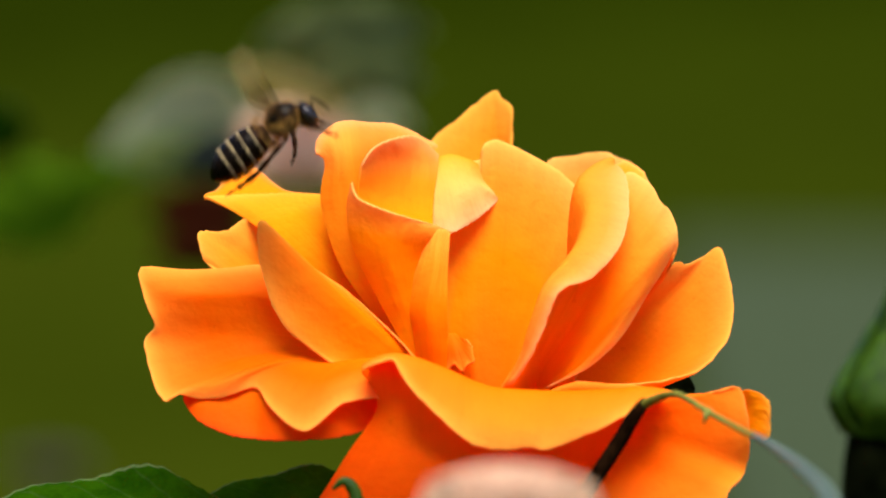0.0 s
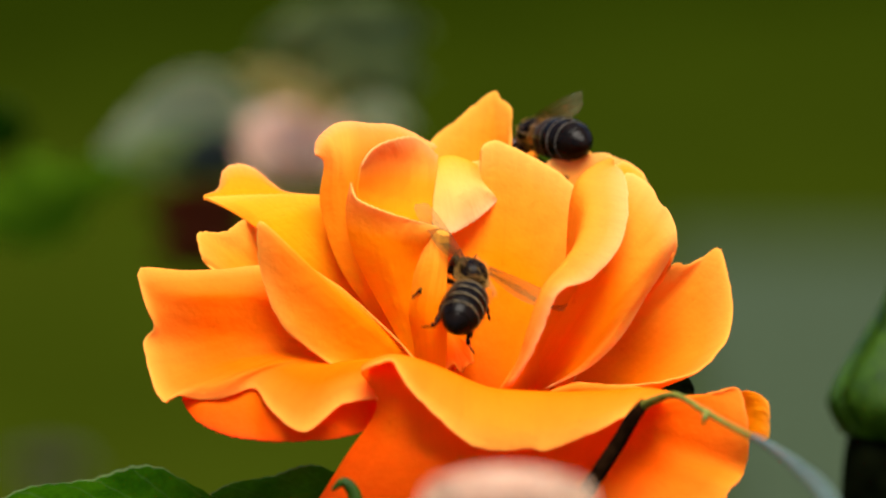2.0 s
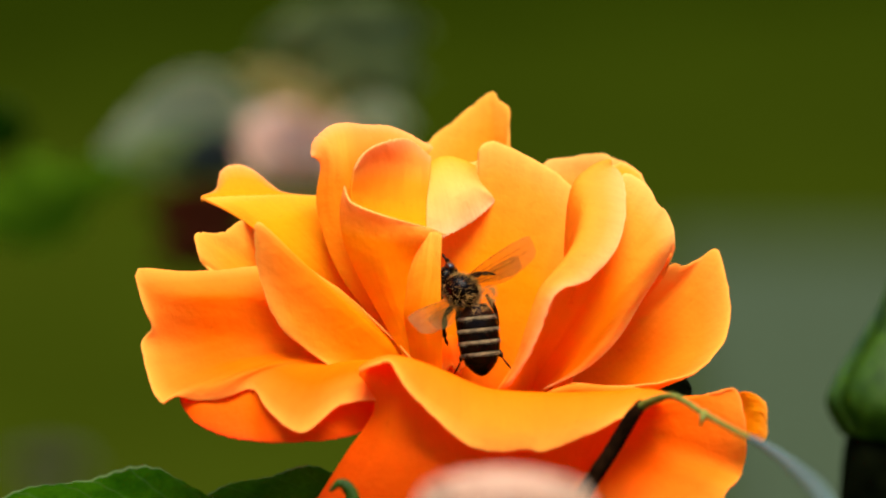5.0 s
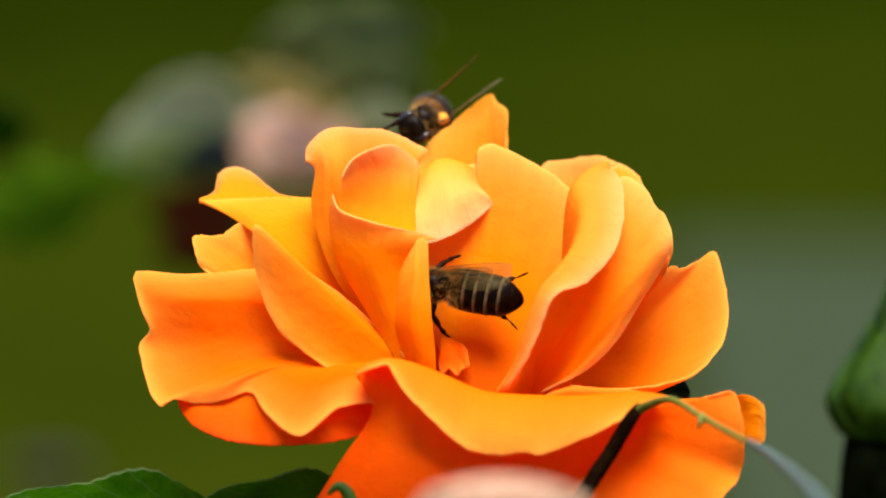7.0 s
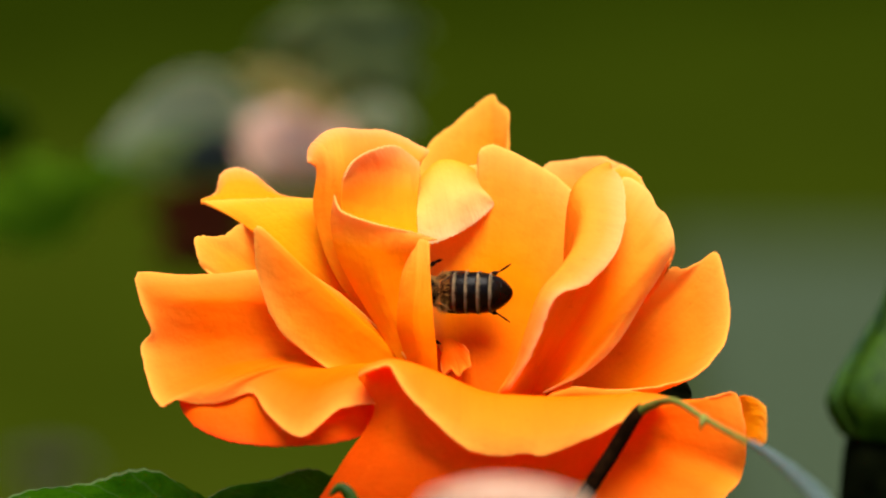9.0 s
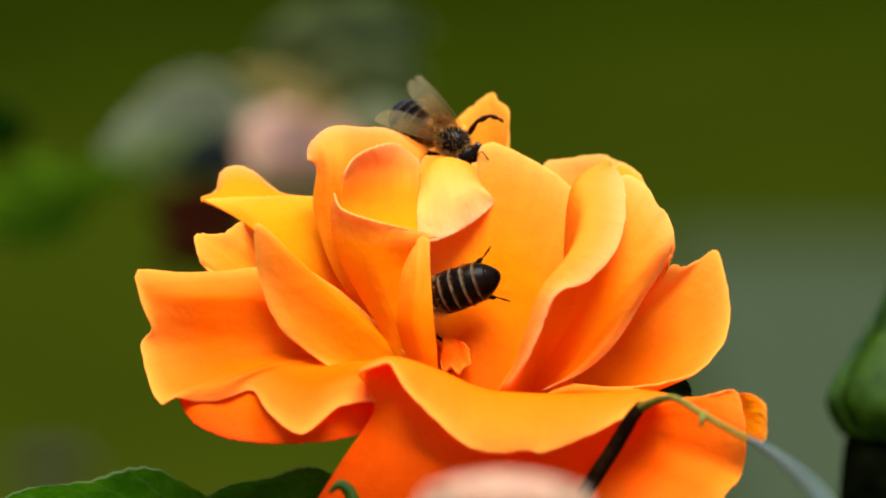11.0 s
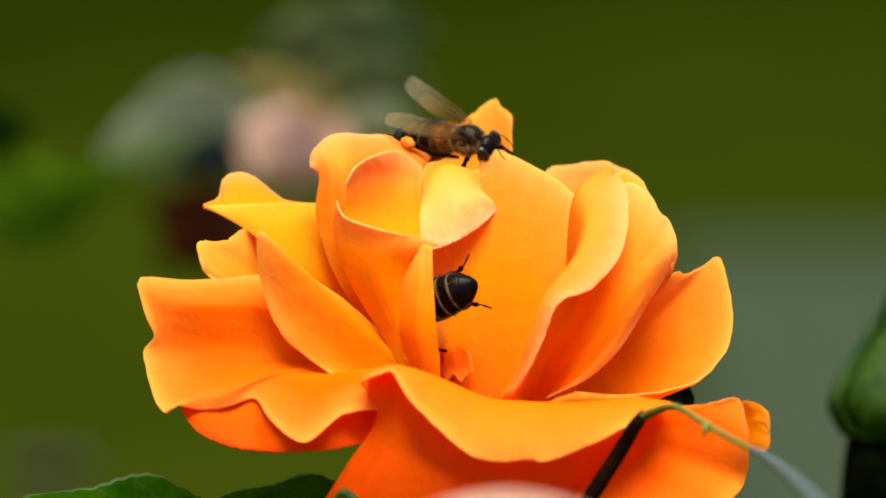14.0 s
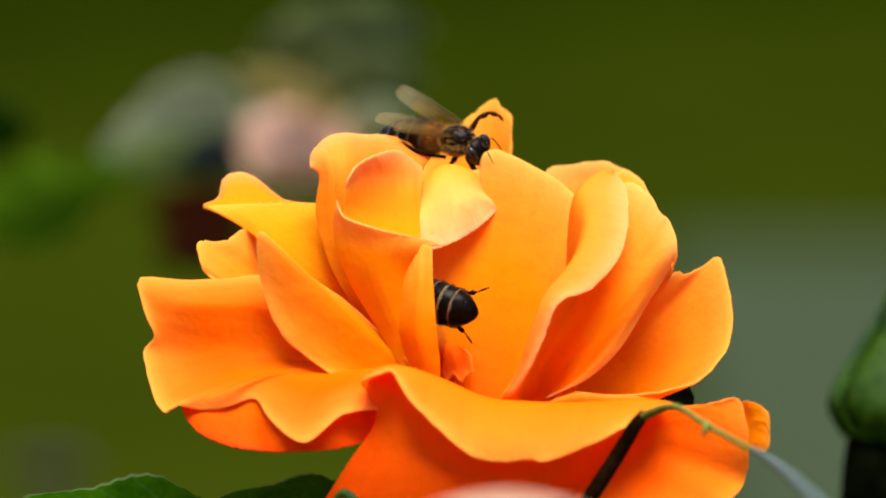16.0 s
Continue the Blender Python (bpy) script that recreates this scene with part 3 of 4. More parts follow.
drape("petal", [
    [(-3.62, 5, 4.03), (-2.86, 5.5, 6.48), (-1.11, 6, 8.65), (0.35, 6.2, 9.24), (2.10, 6.4, 8.83), (3.28, 6.8, 8.25)],
    [(-3.83, 0.5, 2.84), (-2.27, 2.6, 5.00), (-0.70, 3.8, 6.76), (0.93, 4.6, 7.29), (2.57, 5.4, 7.07), (3.86, 6.6, 6.49)],
    [(-3.99, -1.5, 2.20), (-2.09, 0.8, 2.79), (-0.06, 2.4, 4.01), (1.81, 3.6, 5.01), (3.39, 5, 5.54), (4.91, 6.8, 5.32)],
    [(-3.70, -2, 1.68), (-1.57, 0.2, 0.52), (0.52, 2, 1.10), (2.56, 3.6, 2.16), (4.26, 5.4, 3.45), (5.38, 7.2, 4.62)]],
    material=PALE, seed=8, ruffle=0.18, thick=0.2)
# added backing sheet that closes the slit, coloured for the shade inside
drape("petal", [
    [(-3.15, 5, -15.41), (0.93, 5, -15.41), (5.60, 5, -15.41)],
    [(-3.16, 7, -11.06), (0.94, 8, -11.07), (5.62, 8, -11.07)],
    [(-3.17, 9, -5.81), (0.94, 10, -5.81), (5.64, 10, -5.81)]],
    material=LOWER, seed=27, ruffle=0.1)
cheek = drape("petal", [
    [(-3.98, -5, -12.35), (-1.96, -4, -12.35)],
    [(-10.04, -5.2, -2.25), (-7.42, -6.8, -2.82), (-5.41, -6.6, -2.82), (-2.83, -4, -2.83)],
    [(-11.41, -5.4, 2.36), (-8.28, -7.2, 1.67), (-5.40, -7.4, 0.98), (-1.85, -4.4, 0.40)],
    [(-11.05, -6.2, 5.53), (-10.35, -6.8, 3.91), (-7.70, -8, 2.87), (-5.29, -7.5, 2.24), (-2.25, -4.5, 1.56), (-0.52, -3, 0.92)]],
    material=INNER, seed=9, ruffle=0.06)
panel = drape("petal", [
    [(-3.41, -4, -14.95), (-0.46, -6, -15.20)],
    [(-4.62, -4.2, -10.33), (-2.53, -7.2, -10.29), (-0.63, -7, -10.58)],
    [(-5.42, -4.8, -7.44), (-3.10, -7.6, -6.84), (-1.03, -7.5, -6.84)],
    [(-4.49, -5.6, -3.40), (-2.64, -7, -3.10), (-1.32, -6.5, -3.39)],
    [(-3.58, -4.6, 0.06), (-2.42, -5, 0.98), (-1.44, -4.6, 0.75)]],
    material=SIDE, seed=25, ruffle=0.04, label="narrow inner petal beside the heart")
# pointed petal in front of the left side
petal("petal", [(-8.26, -7.5, -14.28), (-12.85, -7.5, -11.41), (-16.84, -8, -7.96), (-18.76, -8.5, -2.80), (-19.20, -9, 0.91), (-18.91, -9, 2.34), (-17.82, -8.5, 1.54), (-15.01, -6, -1.43), (-9.99, -4.6, -4.94), (-4.84, -5.2, -9.84),
                (-2.53, -6, -12.89)], bulge=(0, -1.5, 0), material=SIDE, seed=10, ruffle=0.15, thick=0.22)
# right side
petal("petal", [(13.11, 0, -14.09), (17.25, 4, -6.94), (23.26, 6, -2.16), (24.92, 7, -2.11), (26.71, 8, -1.23), (28.35, 8, -0.35), (29.16, 6, -2.86), (29.61, 4, -6.24), (28.98, 1, -9.52),
                (26.60, -4, -12.35), (23.37, -6, -13.70), (18.17, -7, -14.32), (13.12, -6, -13.99)], bulge=(1, 2, -2), material=ORANGE, seed=11, ruffle=0.15)
petal("petal", [(6.77, -9, -14.28), (8.47, -10.5, -11.68), (9.89, -11.5, -8.52), (11.48, -12, -4.86), (14.64, -11, -3.55), (17.38, -9, -0.63), (18.54, -6, 2.65), (18.62, -2.5, 5.55), (18.35, 1, 7.14), (17.86, 5, 7.88)],
      crest=[(5.57, -8, -14.76), (7.34, -9, -11.99), (8.48, -10, -8.42), (9.79, -10, -4.81), (11.53, -9, -2.52), (13.22, -7, -0.06), (13.85, -4, 2.83), (13.09, -1, 5.50), (14.90, 3, 7.16), (17.00, 6, 8.01)],
      base=(10.22, 1, -16.20), width=5, material=PEACH, seed=12, ruffle=0.12)
petal("petal", [(6.97, -5, -14.47), (8.98, -6, -9.15), (11.56, -7, -3.97), (15.91, -5, 1.21), (18.28, 3, 7.16), (20.79, 1, 6.27), (22.04, 0, 4.23), (22.91, 0, 3.36), (23.69, -1, 1.10), (22.82, -1, -1.68),
                (21.17, -2, -4.28), (17.66, -4, -9.75), (14.47, -5, -12.62), (10.13, -6, -14.68)], bulge=(0, -5, 0), base=(8.18, 0, -15.72), width=3, material=INNER, seed=13, ruffle=0.12)
petal("petal_fold", [(16.63, 2, 6.45), (17.18, 6, 7.89), (18.42, 9, 8.62), (19.92, 8, 7.91), (20.57, 6, 6.95), (19.70, 4, 6.00), (18.16, 3, 5.53)],
      base=(17.75, 0, 4.70), width=1.5, material=INNER, seed=26, ruffle=0.3, thick=0.22)
petal("petal", [(19.63, 6, -5.79), (21.68, 4, -1.98), (23.20, 2, -0.64), (23.42, 1.6, -1.34), (23.08, 2, -2.27), (22.37, 3.5, -3.55)], base=(12.65, 8, -14.00), width=2, seed=23, ruffle=0.1)
# wide lower petals
drape("petal", [
    [(-5.97, -4.5, -11.13), (-5.51, -4.5, -11.36), (-4.93, -5, -11.82)],
    [(-12.99, -5.5, -6.62), (-14.72, -5.3, -6.34), (-17.61, -5, -6.05), (-19.34, -4.8, -6.34), (-19.64, -4.7, -7.50), (-19.36, -4.7, -8.65), (-19.07, -4.8, -9.35), (-18.78, -5.0, -9.98), (-18.19, -5.4, -10.66), (-17.60, -5.6, -11.12), (-16.89, -6.2, -11.45), (-16.14, -6.5, -11.68), (-15.27, -6.8, -11.79), (-14.41, -6.8, -11.96), (-13.54, -7.2, -12.24), (-12.38, -8, -12.46), (-11.21, -9, -12.45), (-10.07, -9, -12.33), (-8.92, -9, -12.22), (-7.78, -8.5, -12.22), (-6.74, -8.5, -12.34), (-6.17, -8, -12.35)],
    [(-17.05, -4, -3.75), (-20.52, -3.8, -4.21), (-25.15, -3.4, -4.56), (-28.61, -3.2, -4.91), (-28.17, -3.3, -6.93), (-27.74, -3.2, -8.97), (-27.40, -3.4, -10.24), (-27.03, -4.2, -11.56), (-26.55, -5.6, -12.97), (-25.90, -7, -13.80), (-24.40, -9, -14.05), (-22.96, -9.5, -14.04), (-20.94, -10, -13.46), (-18.96, -9, -13.36), (-17.20, -10.5, -14.31), (-15.44, -13, -15.41), (-13.70, -14.5, -15.78), (-12.27, -14.5, -15.09), (-10.58, -13.5, -14.09), (-8.59, -12.5, -13.53), (-6.89, -11.5, -13.72), (-6.04, -10.5, -13.34)],
    [(-18.28, -1, -2.03), (-22.34, -0.6, -2.49), (-26.97, -0.8, -2.67), (-31.41, -1.5, -2.55), (-30.60, -3.6, -6.34), (-29.79, -3.6, -8.38), (-30.87, -3.6, -9.84), (-30.41, -5.6, -12.11), (-29.45, -9, -14.91), (-28.35, -11, -15.96), (-27.12, -10, -15.29), (-25.25, -9.5, -15.76), (-22.08, -10, -15.52), (-19.39, -10, -14.61), (-18.00, -13, -16.38), (-15.95, -16, -18.19), (-14.21, -17.5, -18.89), (-12.52, -17, -17.88), (-10.54, -16, -16.20), (-7.71, -15, -15.60), (-5.90, -14, -15.79), (-5.46, -12, -14.57)]],
    material=RUFFLED, seed=14, ruffle=0.1, label="wide ruffled lower petal")
drape("petal", [
    [(-26.90, -6.5, -14.56), (-25.01, -8, -14.07), (-22.12, -8.5, -14.06), (-19.24, -9, -13.48), (-16.31, -12, -15.43), (-12.86, -13.5, -15.40), (-9.45, -12.5, -14.56), (-6.49, -11, -14.59)],
    [(-26.77, -7.6, -15.58), (-24.91, -9.4, -16.26), (-22.15, -10.4, -17.24), (-19.26, -11.2, -17.63), (-16.35, -14, -17.93), (-12.89, -15, -17.89), (-9.47, -13.6, -17.16), (-6.62, -11, -15.87)],
    [(-26.67, -7.8, -15.94), (-25.17, -10.2, -17.95), (-22.18, -11.6, -19.33), (-19.30, -12.6, -19.79), (-16.41, -14.4, -19.94), (-10.65, -14.6, -19.51), (-7.78, -12.6, -18.48), (-6.74, -11, -16.63)]],
    material=LOWER, seed=16, ruffle=0.04)
drape("petal", [
    [(-0.89, -6, -14.68), (2.56, -6, -15.26), (6.59, -6, -15.26), (12.35, -6, -15.26), (16.95, -6, -15.26)],
    [(-7.17, -12, -12.97), (-5.46, -12, -12.28), (-1.46, -12, -13.31), (2.54, -12, -14.86), (6.54, -12, -15.60), (12.26, -12, -15.60), (16.83, -12, -15.31), (21.40, -12, -15.14)],
    [(-8.28, -15.5, -12.34), (-7.13, -16, -11.65), (-5.43, -16.5, -11.19), (-3.43, -17, -11.47), (-1.45, -17, -12.15), (0.54, -17, -13.00), (2.53, -17, -13.97), (4.80, -17, -14.70), (8.77, -17, -14.99), (12.18, -17, -15.04), (16.73, -16.5, -14.83), (20.15, -16, -14.55), (23.02, -15, -15.03)],
    [(-8.43, -17, -12.49), (-7.23, -18, -11.85), (-5.41, -18.5, -11.45), (-3.93, -20, -12.44), (-2.29, -20.5, -14.30), (-0.03, -21, -15.98), (2.51, -21.5, -17.39), (5.33, -22, -18.16), (8.72, -22, -18.16), (12.10, -22, -17.77), (15.50, -21, -16.94), (18.94, -19, -15.69), (22.11, -17, -15.16)],
    [(-8.42, -18, -12.76), (-7.28, -19, -12.23), (-5.52, -19.5, -11.71), (-4.60, -21, -12.99), (-3.47, -22, -14.61), (-0.87, -22.5, -17.25), (2.28, -23, -19.89), (5.32, -23, -20.62), (8.42, -23, -20.39), (10.11, -23.5, -20.55), (14.80, -22.5, -18.83), (18.33, -21, -16.94), (21.23, -18, -15.31)]],
    material=ORANGE, seed=17, ruffle=0.1, label="rolled front petal")
drape("petal", [
    [(-8.54, -12, -12.97), (-4.86, -15.5, -12.12), (-1.45, -18, -16.73), (3.65, -19, -19.54), (9.32, -19, -19.54), (15.00, -18, -17.29), (19.58, -16, -15.35)],
    [(-6.93, -14.5, -16.38), (-4.86, -17, -18.49), (-1.45, -18.5, -20.74), (3.66, -19, -22.43), (9.34, -18.5, -22.43), (14.49, -15, -20.78), (18.52, -13, -18.55)],
    [(-9.94, -14, -21.19), (-6.03, -17.5, -22.57), (-1.46, -19, -23.68), (3.68, -19.5, -24.82), (9.39, -18, -24.82), (14.54, -13, -23.71), (18.56, -11.5, -20.88)],
    [(-13.10, -12, -26.19), (-8.36, -16, -28.43), (-1.46, -18, -30.11), (6.57, -18, -30.11), (14.60, -12, -28.39), (19.18, -10, -25.52)]],
    material=LOWER, seed=18, ruffle=0.1)
petal("petal", [(10.05, -12, -15.03), (12.93, -11, -14.13), (18.08, -11, -14.36), (21.51, -11, -14.82), (24.05, -12, -15.54), (27.16, -13, -15.06), (29.56, -13, -14.55), (30.32, -14, -17.04), (30.54, -14, -20.17), (30.13, -13, -23.05),
                (28.76, -16, -24.59), (26.62, -17.5, -26.79), (19.22, -17.5, -27.97), (13.52, -16, -26.29), (10.08, -13, -20.56)], bulge=(0, -2, 0), material=OUTER, seed=19, ruffle=0.4, base=(12.43, -6, -17.50))
drape("petal_corner", [
    [(29.83, -13.3, -14.89), (30.23, -13.4, -16.03), (30.40, -13.5, -17.34), (30.39, -13.6, -19.56)],
    [(30.43, -14, -14.76), (30.99, -14.2, -15.90), (31.33, -14.3, -17.49), (31.05, -14.2, -19.77)],
    [(31.33, -14.3, -15.04), (32.01, -14.5, -16.00), (32.18, -14.6, -17.71), (31.78, -14.5, -19.82)],
    [(31.84, -14.4, -15.44), (32.58, -14.5, -16.12), (32.63, -14.6, -17.71), (32.58, -14.5, -19.36), (32.01, -14.4, -19.88)]],
    material=SIDE, seed=20, ruffle=0.04, thick=0.22)
# small crumpled petal in the heart
petal("petaloid", [(-0.23, 1.5, -11.56), (0.06, 0.5, -12.94), (0.87, 0, -12.41), (1.62, -0.5, -13.16), (2.20, 0, -12.41), (2.84, 0, -12.12), (2.61, 1, -10.51), (1.98, 1.5, -9.8)],
      base=(0.45, 2.4, -9.3), width=1, material=OUTER, seed=21, ruffle=0.15, label="small crumpled petal in the heart of the blossom")


def rod(name, points, radii, material, parent, m, label="", sides=10, steps=30):
    return part(name, tube(scaled(points), [r * MM for r in radii], sides, steps), material, parent, label, m)


# receptacle, sepals and stem of the rose
part("receptacle", blob((5.5 * MM, 5.5 * MM, 6 * MM)), CALYX, plant, "", TO_PLANT @ Matrix.Translation(scaled([(3.83, 0, -23.72)])[0]))
rod("stem", [(3.83, 0, -26.62), (3.96, 3, -44.19), (3.29, 10, -150.28)], [2.6, 2.2, 2.4], STEM, plant, TO_PLANT)
low_end = TO_PLANT @ Vector(scaled([(3.29, 10, -150.28)])[0])
part("stem", tube([low_end, Vector((0.004, 0.01, 0.45)), Vector((0, 0, -0.02))], [0.0024, 0.0032, 0.0045]), STEM, plant)

# snapped twig and green tendril in front
rod("twig", [(11.28, -26, -29.40), (14.38, -25, -24.10), (16.93, -24, -20.20), (18.79, -24, -17.10), (19.83, -23, -15.83)], [0.85, 0.8, 0.78, 0.72, 0.55], TWIG, plant, TO_PLANT, "dark snapped twig")
rod("tendril", [(19.04, -23, -16.62), (20.6, -25, -15.6), (22.8, -30, -15.0), (25.42, -36, -16.5), (28.08, -42, -17.97), (30.46, -47, -19.16)],
    [0.5, 0.46, 0.34, 0.32, 0.3, 0.3], STEM, plant, TO_PLANT, "thin green shoot")
rod("thorn", [(25.59, -36, -16.56), (25.39, -37, -17.09), (25.11, -37, -17.87)], [0.5, 0.3, 0.05], STEM, plant, TO_PLANT)


# leaves under the blossom
for q, size, wide, turn, tilt, roll, blade in (
        ((-17.4, 3, -29.9), 0.037, 0.6, 180, -1, 22, LEAF), ((-4.6, 6, -26.8), 0.025, 0.56, 180, 2, 22, LEAF), ((19.36, 14, -15.05), 0.0066, 1.4, 0, 0, 62, HIP)):
    part("leaf", leaf(size, size * wide, 0.25, 0.10), blade, plant, "dark green toothed leaf",
         TO_PLANT @ Matrix.Translation(Vector(q) * MM) @ pose(0, 0, 0, 0, tilt, turn) @ pose(0, 0, 0, -roll if turn else roll, 0, 0))
rod("sepal", [(-2.0, -8, -33.0), (-6.2, -20, -30.0), (-8.6, -24.5, -26.6), (-9.2, -25, -24.6), (-10.2, -25, -23.7), (-11.3, -25, -24.5)], [0.4, 0.6, 0.75, 0.7, 0.5, 0.15], CALYX, plant, TO_PLANT, "curled green sepal tip")
rod("leaf_stalk", [(3.84, 2, -30.18), (-3.74, 6, -28.57), (-10.78, 8, -27.77), (-21.56, 6, -27.11)], [0.9, 0.7, 0.6, 0.4], STEM, plant, TO_PLANT)
rod("shoot", [(29.76, -45.5, -18.76), (31.18, -56, -19.58), (32.42, -80, -20.72), (33.57, -110, -22.46), (34.29, -130, -25.70)], [0.3, 0.4, 0.5, 0.55, 0.55], GREY_STEM, plant, TO_PLANT, "blue-green shoot")


# ---- the bees ----
def belly(u, slim=1.0):
    """Radius and drop of the abdomen in millimetres, u from waist to tip."""
    r = spline([(v, 0, 0) for v in (1.3, 2.05, 2.34, 2.4, 2.36, 2.2, 1.86, 1.3)], u).x * math.sqrt(max(1 - u ** 9, 0.0004)) * slim
    return r, -0.2 - 0.9 * u ** 2


def fur(count, radii, centre, length, seed, bald=2.0):
    """Short hairs standing on an ellipsoid, few where its height is over bald."""
    rng = random.Random(seed)
    bm = bmesh.new()
    for _ in range(count):
        d = Vector((rng.gauss(0, 1), rng.gauss(0, 1), rng.gauss(0.25, 1))).normalized()
        if d.z > bald and rng.random() < 0.85:
            continue
        foot = Vector((d.x * radii[0], d.y * radii[1], d.z * radii[2])) * 0.97 + Vector(centre)
        lean = (d + Vector((-0.5, 0, 0)) + Vector((rng.gauss(0, 0.3), rng.gauss(0, 0.3), rng.gauss(0, 0.3)))).normalized()
        side = lean.cross(Vector((0.3, 0.5, 0.8))).normalized() * 0.022
        tip = foot + lean * length * rng.uniform(0.6, 1.2)
        a, b, c, e = (bm.verts.new(q * MM) for q in (foot + side, foot - side, foot + side.cross(lean), tip))
        for tri in ((a, b, e), (b, c, e), (c, a, e)):
            bm.faces.new(tri)
    return bm


def fringed(bm, profile, count, seed):
    """Adds a fringe of short hairs, lying towards the tip, to a ring of felt."""
    rng = random.Random(seed)
    for _ in range(count):
        x, r, drop = profile[rng.choice((1, 2))]
        a = rng.uniform(0, 2 * math.pi)
        out = Vector((0, math.cos(a), 0.88 * math.sin(a)))
        foot = Vector((x, 0, drop)) + out * r
        tip = foot + (Vector((-1, 0, 0)) + out * 0.3 + Vector((0, rng.gauss(0, 0.3), rng.gauss(0, 0.3)))) * rng.uniform(0.2, 0.45) * MM
        side = out.cross(Vector((1, 0, 0))).normalized() * 0.025 * MM
        bm.faces.new([bm.verts.new(q) for q in (foot + side, foot - side, tip)])
    return bm


def limb(points, radii):
    """A jointed leg: straight pieces with tight bends, thick and thin along radii (one for each joint)."""
    way, thick = [Vector(points[0])], [radii[0]]
    for a, b, ra, rb in zip(points, points[1:], radii, radii[1:]):
        a, b = Vector(a), Vector(b)
        way += [a.lerp(b, 0.1), a.lerp(b, 0.55), a.lerp(b, 0.9)]
        thick += [ra * 0.85, max(ra, rb) * 1.15, rb * 0.85]
    way.append(Vector(points[-1]))
    thick.append(radii[-1])
    return tube(scaled(way), [v * MM for v in thick], 8, 4 * len(way))


def wing_sheet(length, width, notch, seed):
    def place(s, r):
        w = width * (0.25 + 0.75 * math.sin(min(r, 0.999) ** 1.25 * math.pi * 0.84) ** 0.7) * (1 if r < 0.97 else 0.8)
        x = -length * r + (notch * noise.noise(Vector((s * 9, seed, 0))) * r ** 6)
        return Vector((x, (0.25 - s) * w + 0.3 * r * width, 0.03 * math.sin(s * 9) * r)) * MM
    return sheet(14, 22, place, 0.03 * MM)


Bee = namedtuple("Bee", "body abdomen wings hind_legs middle_leg")


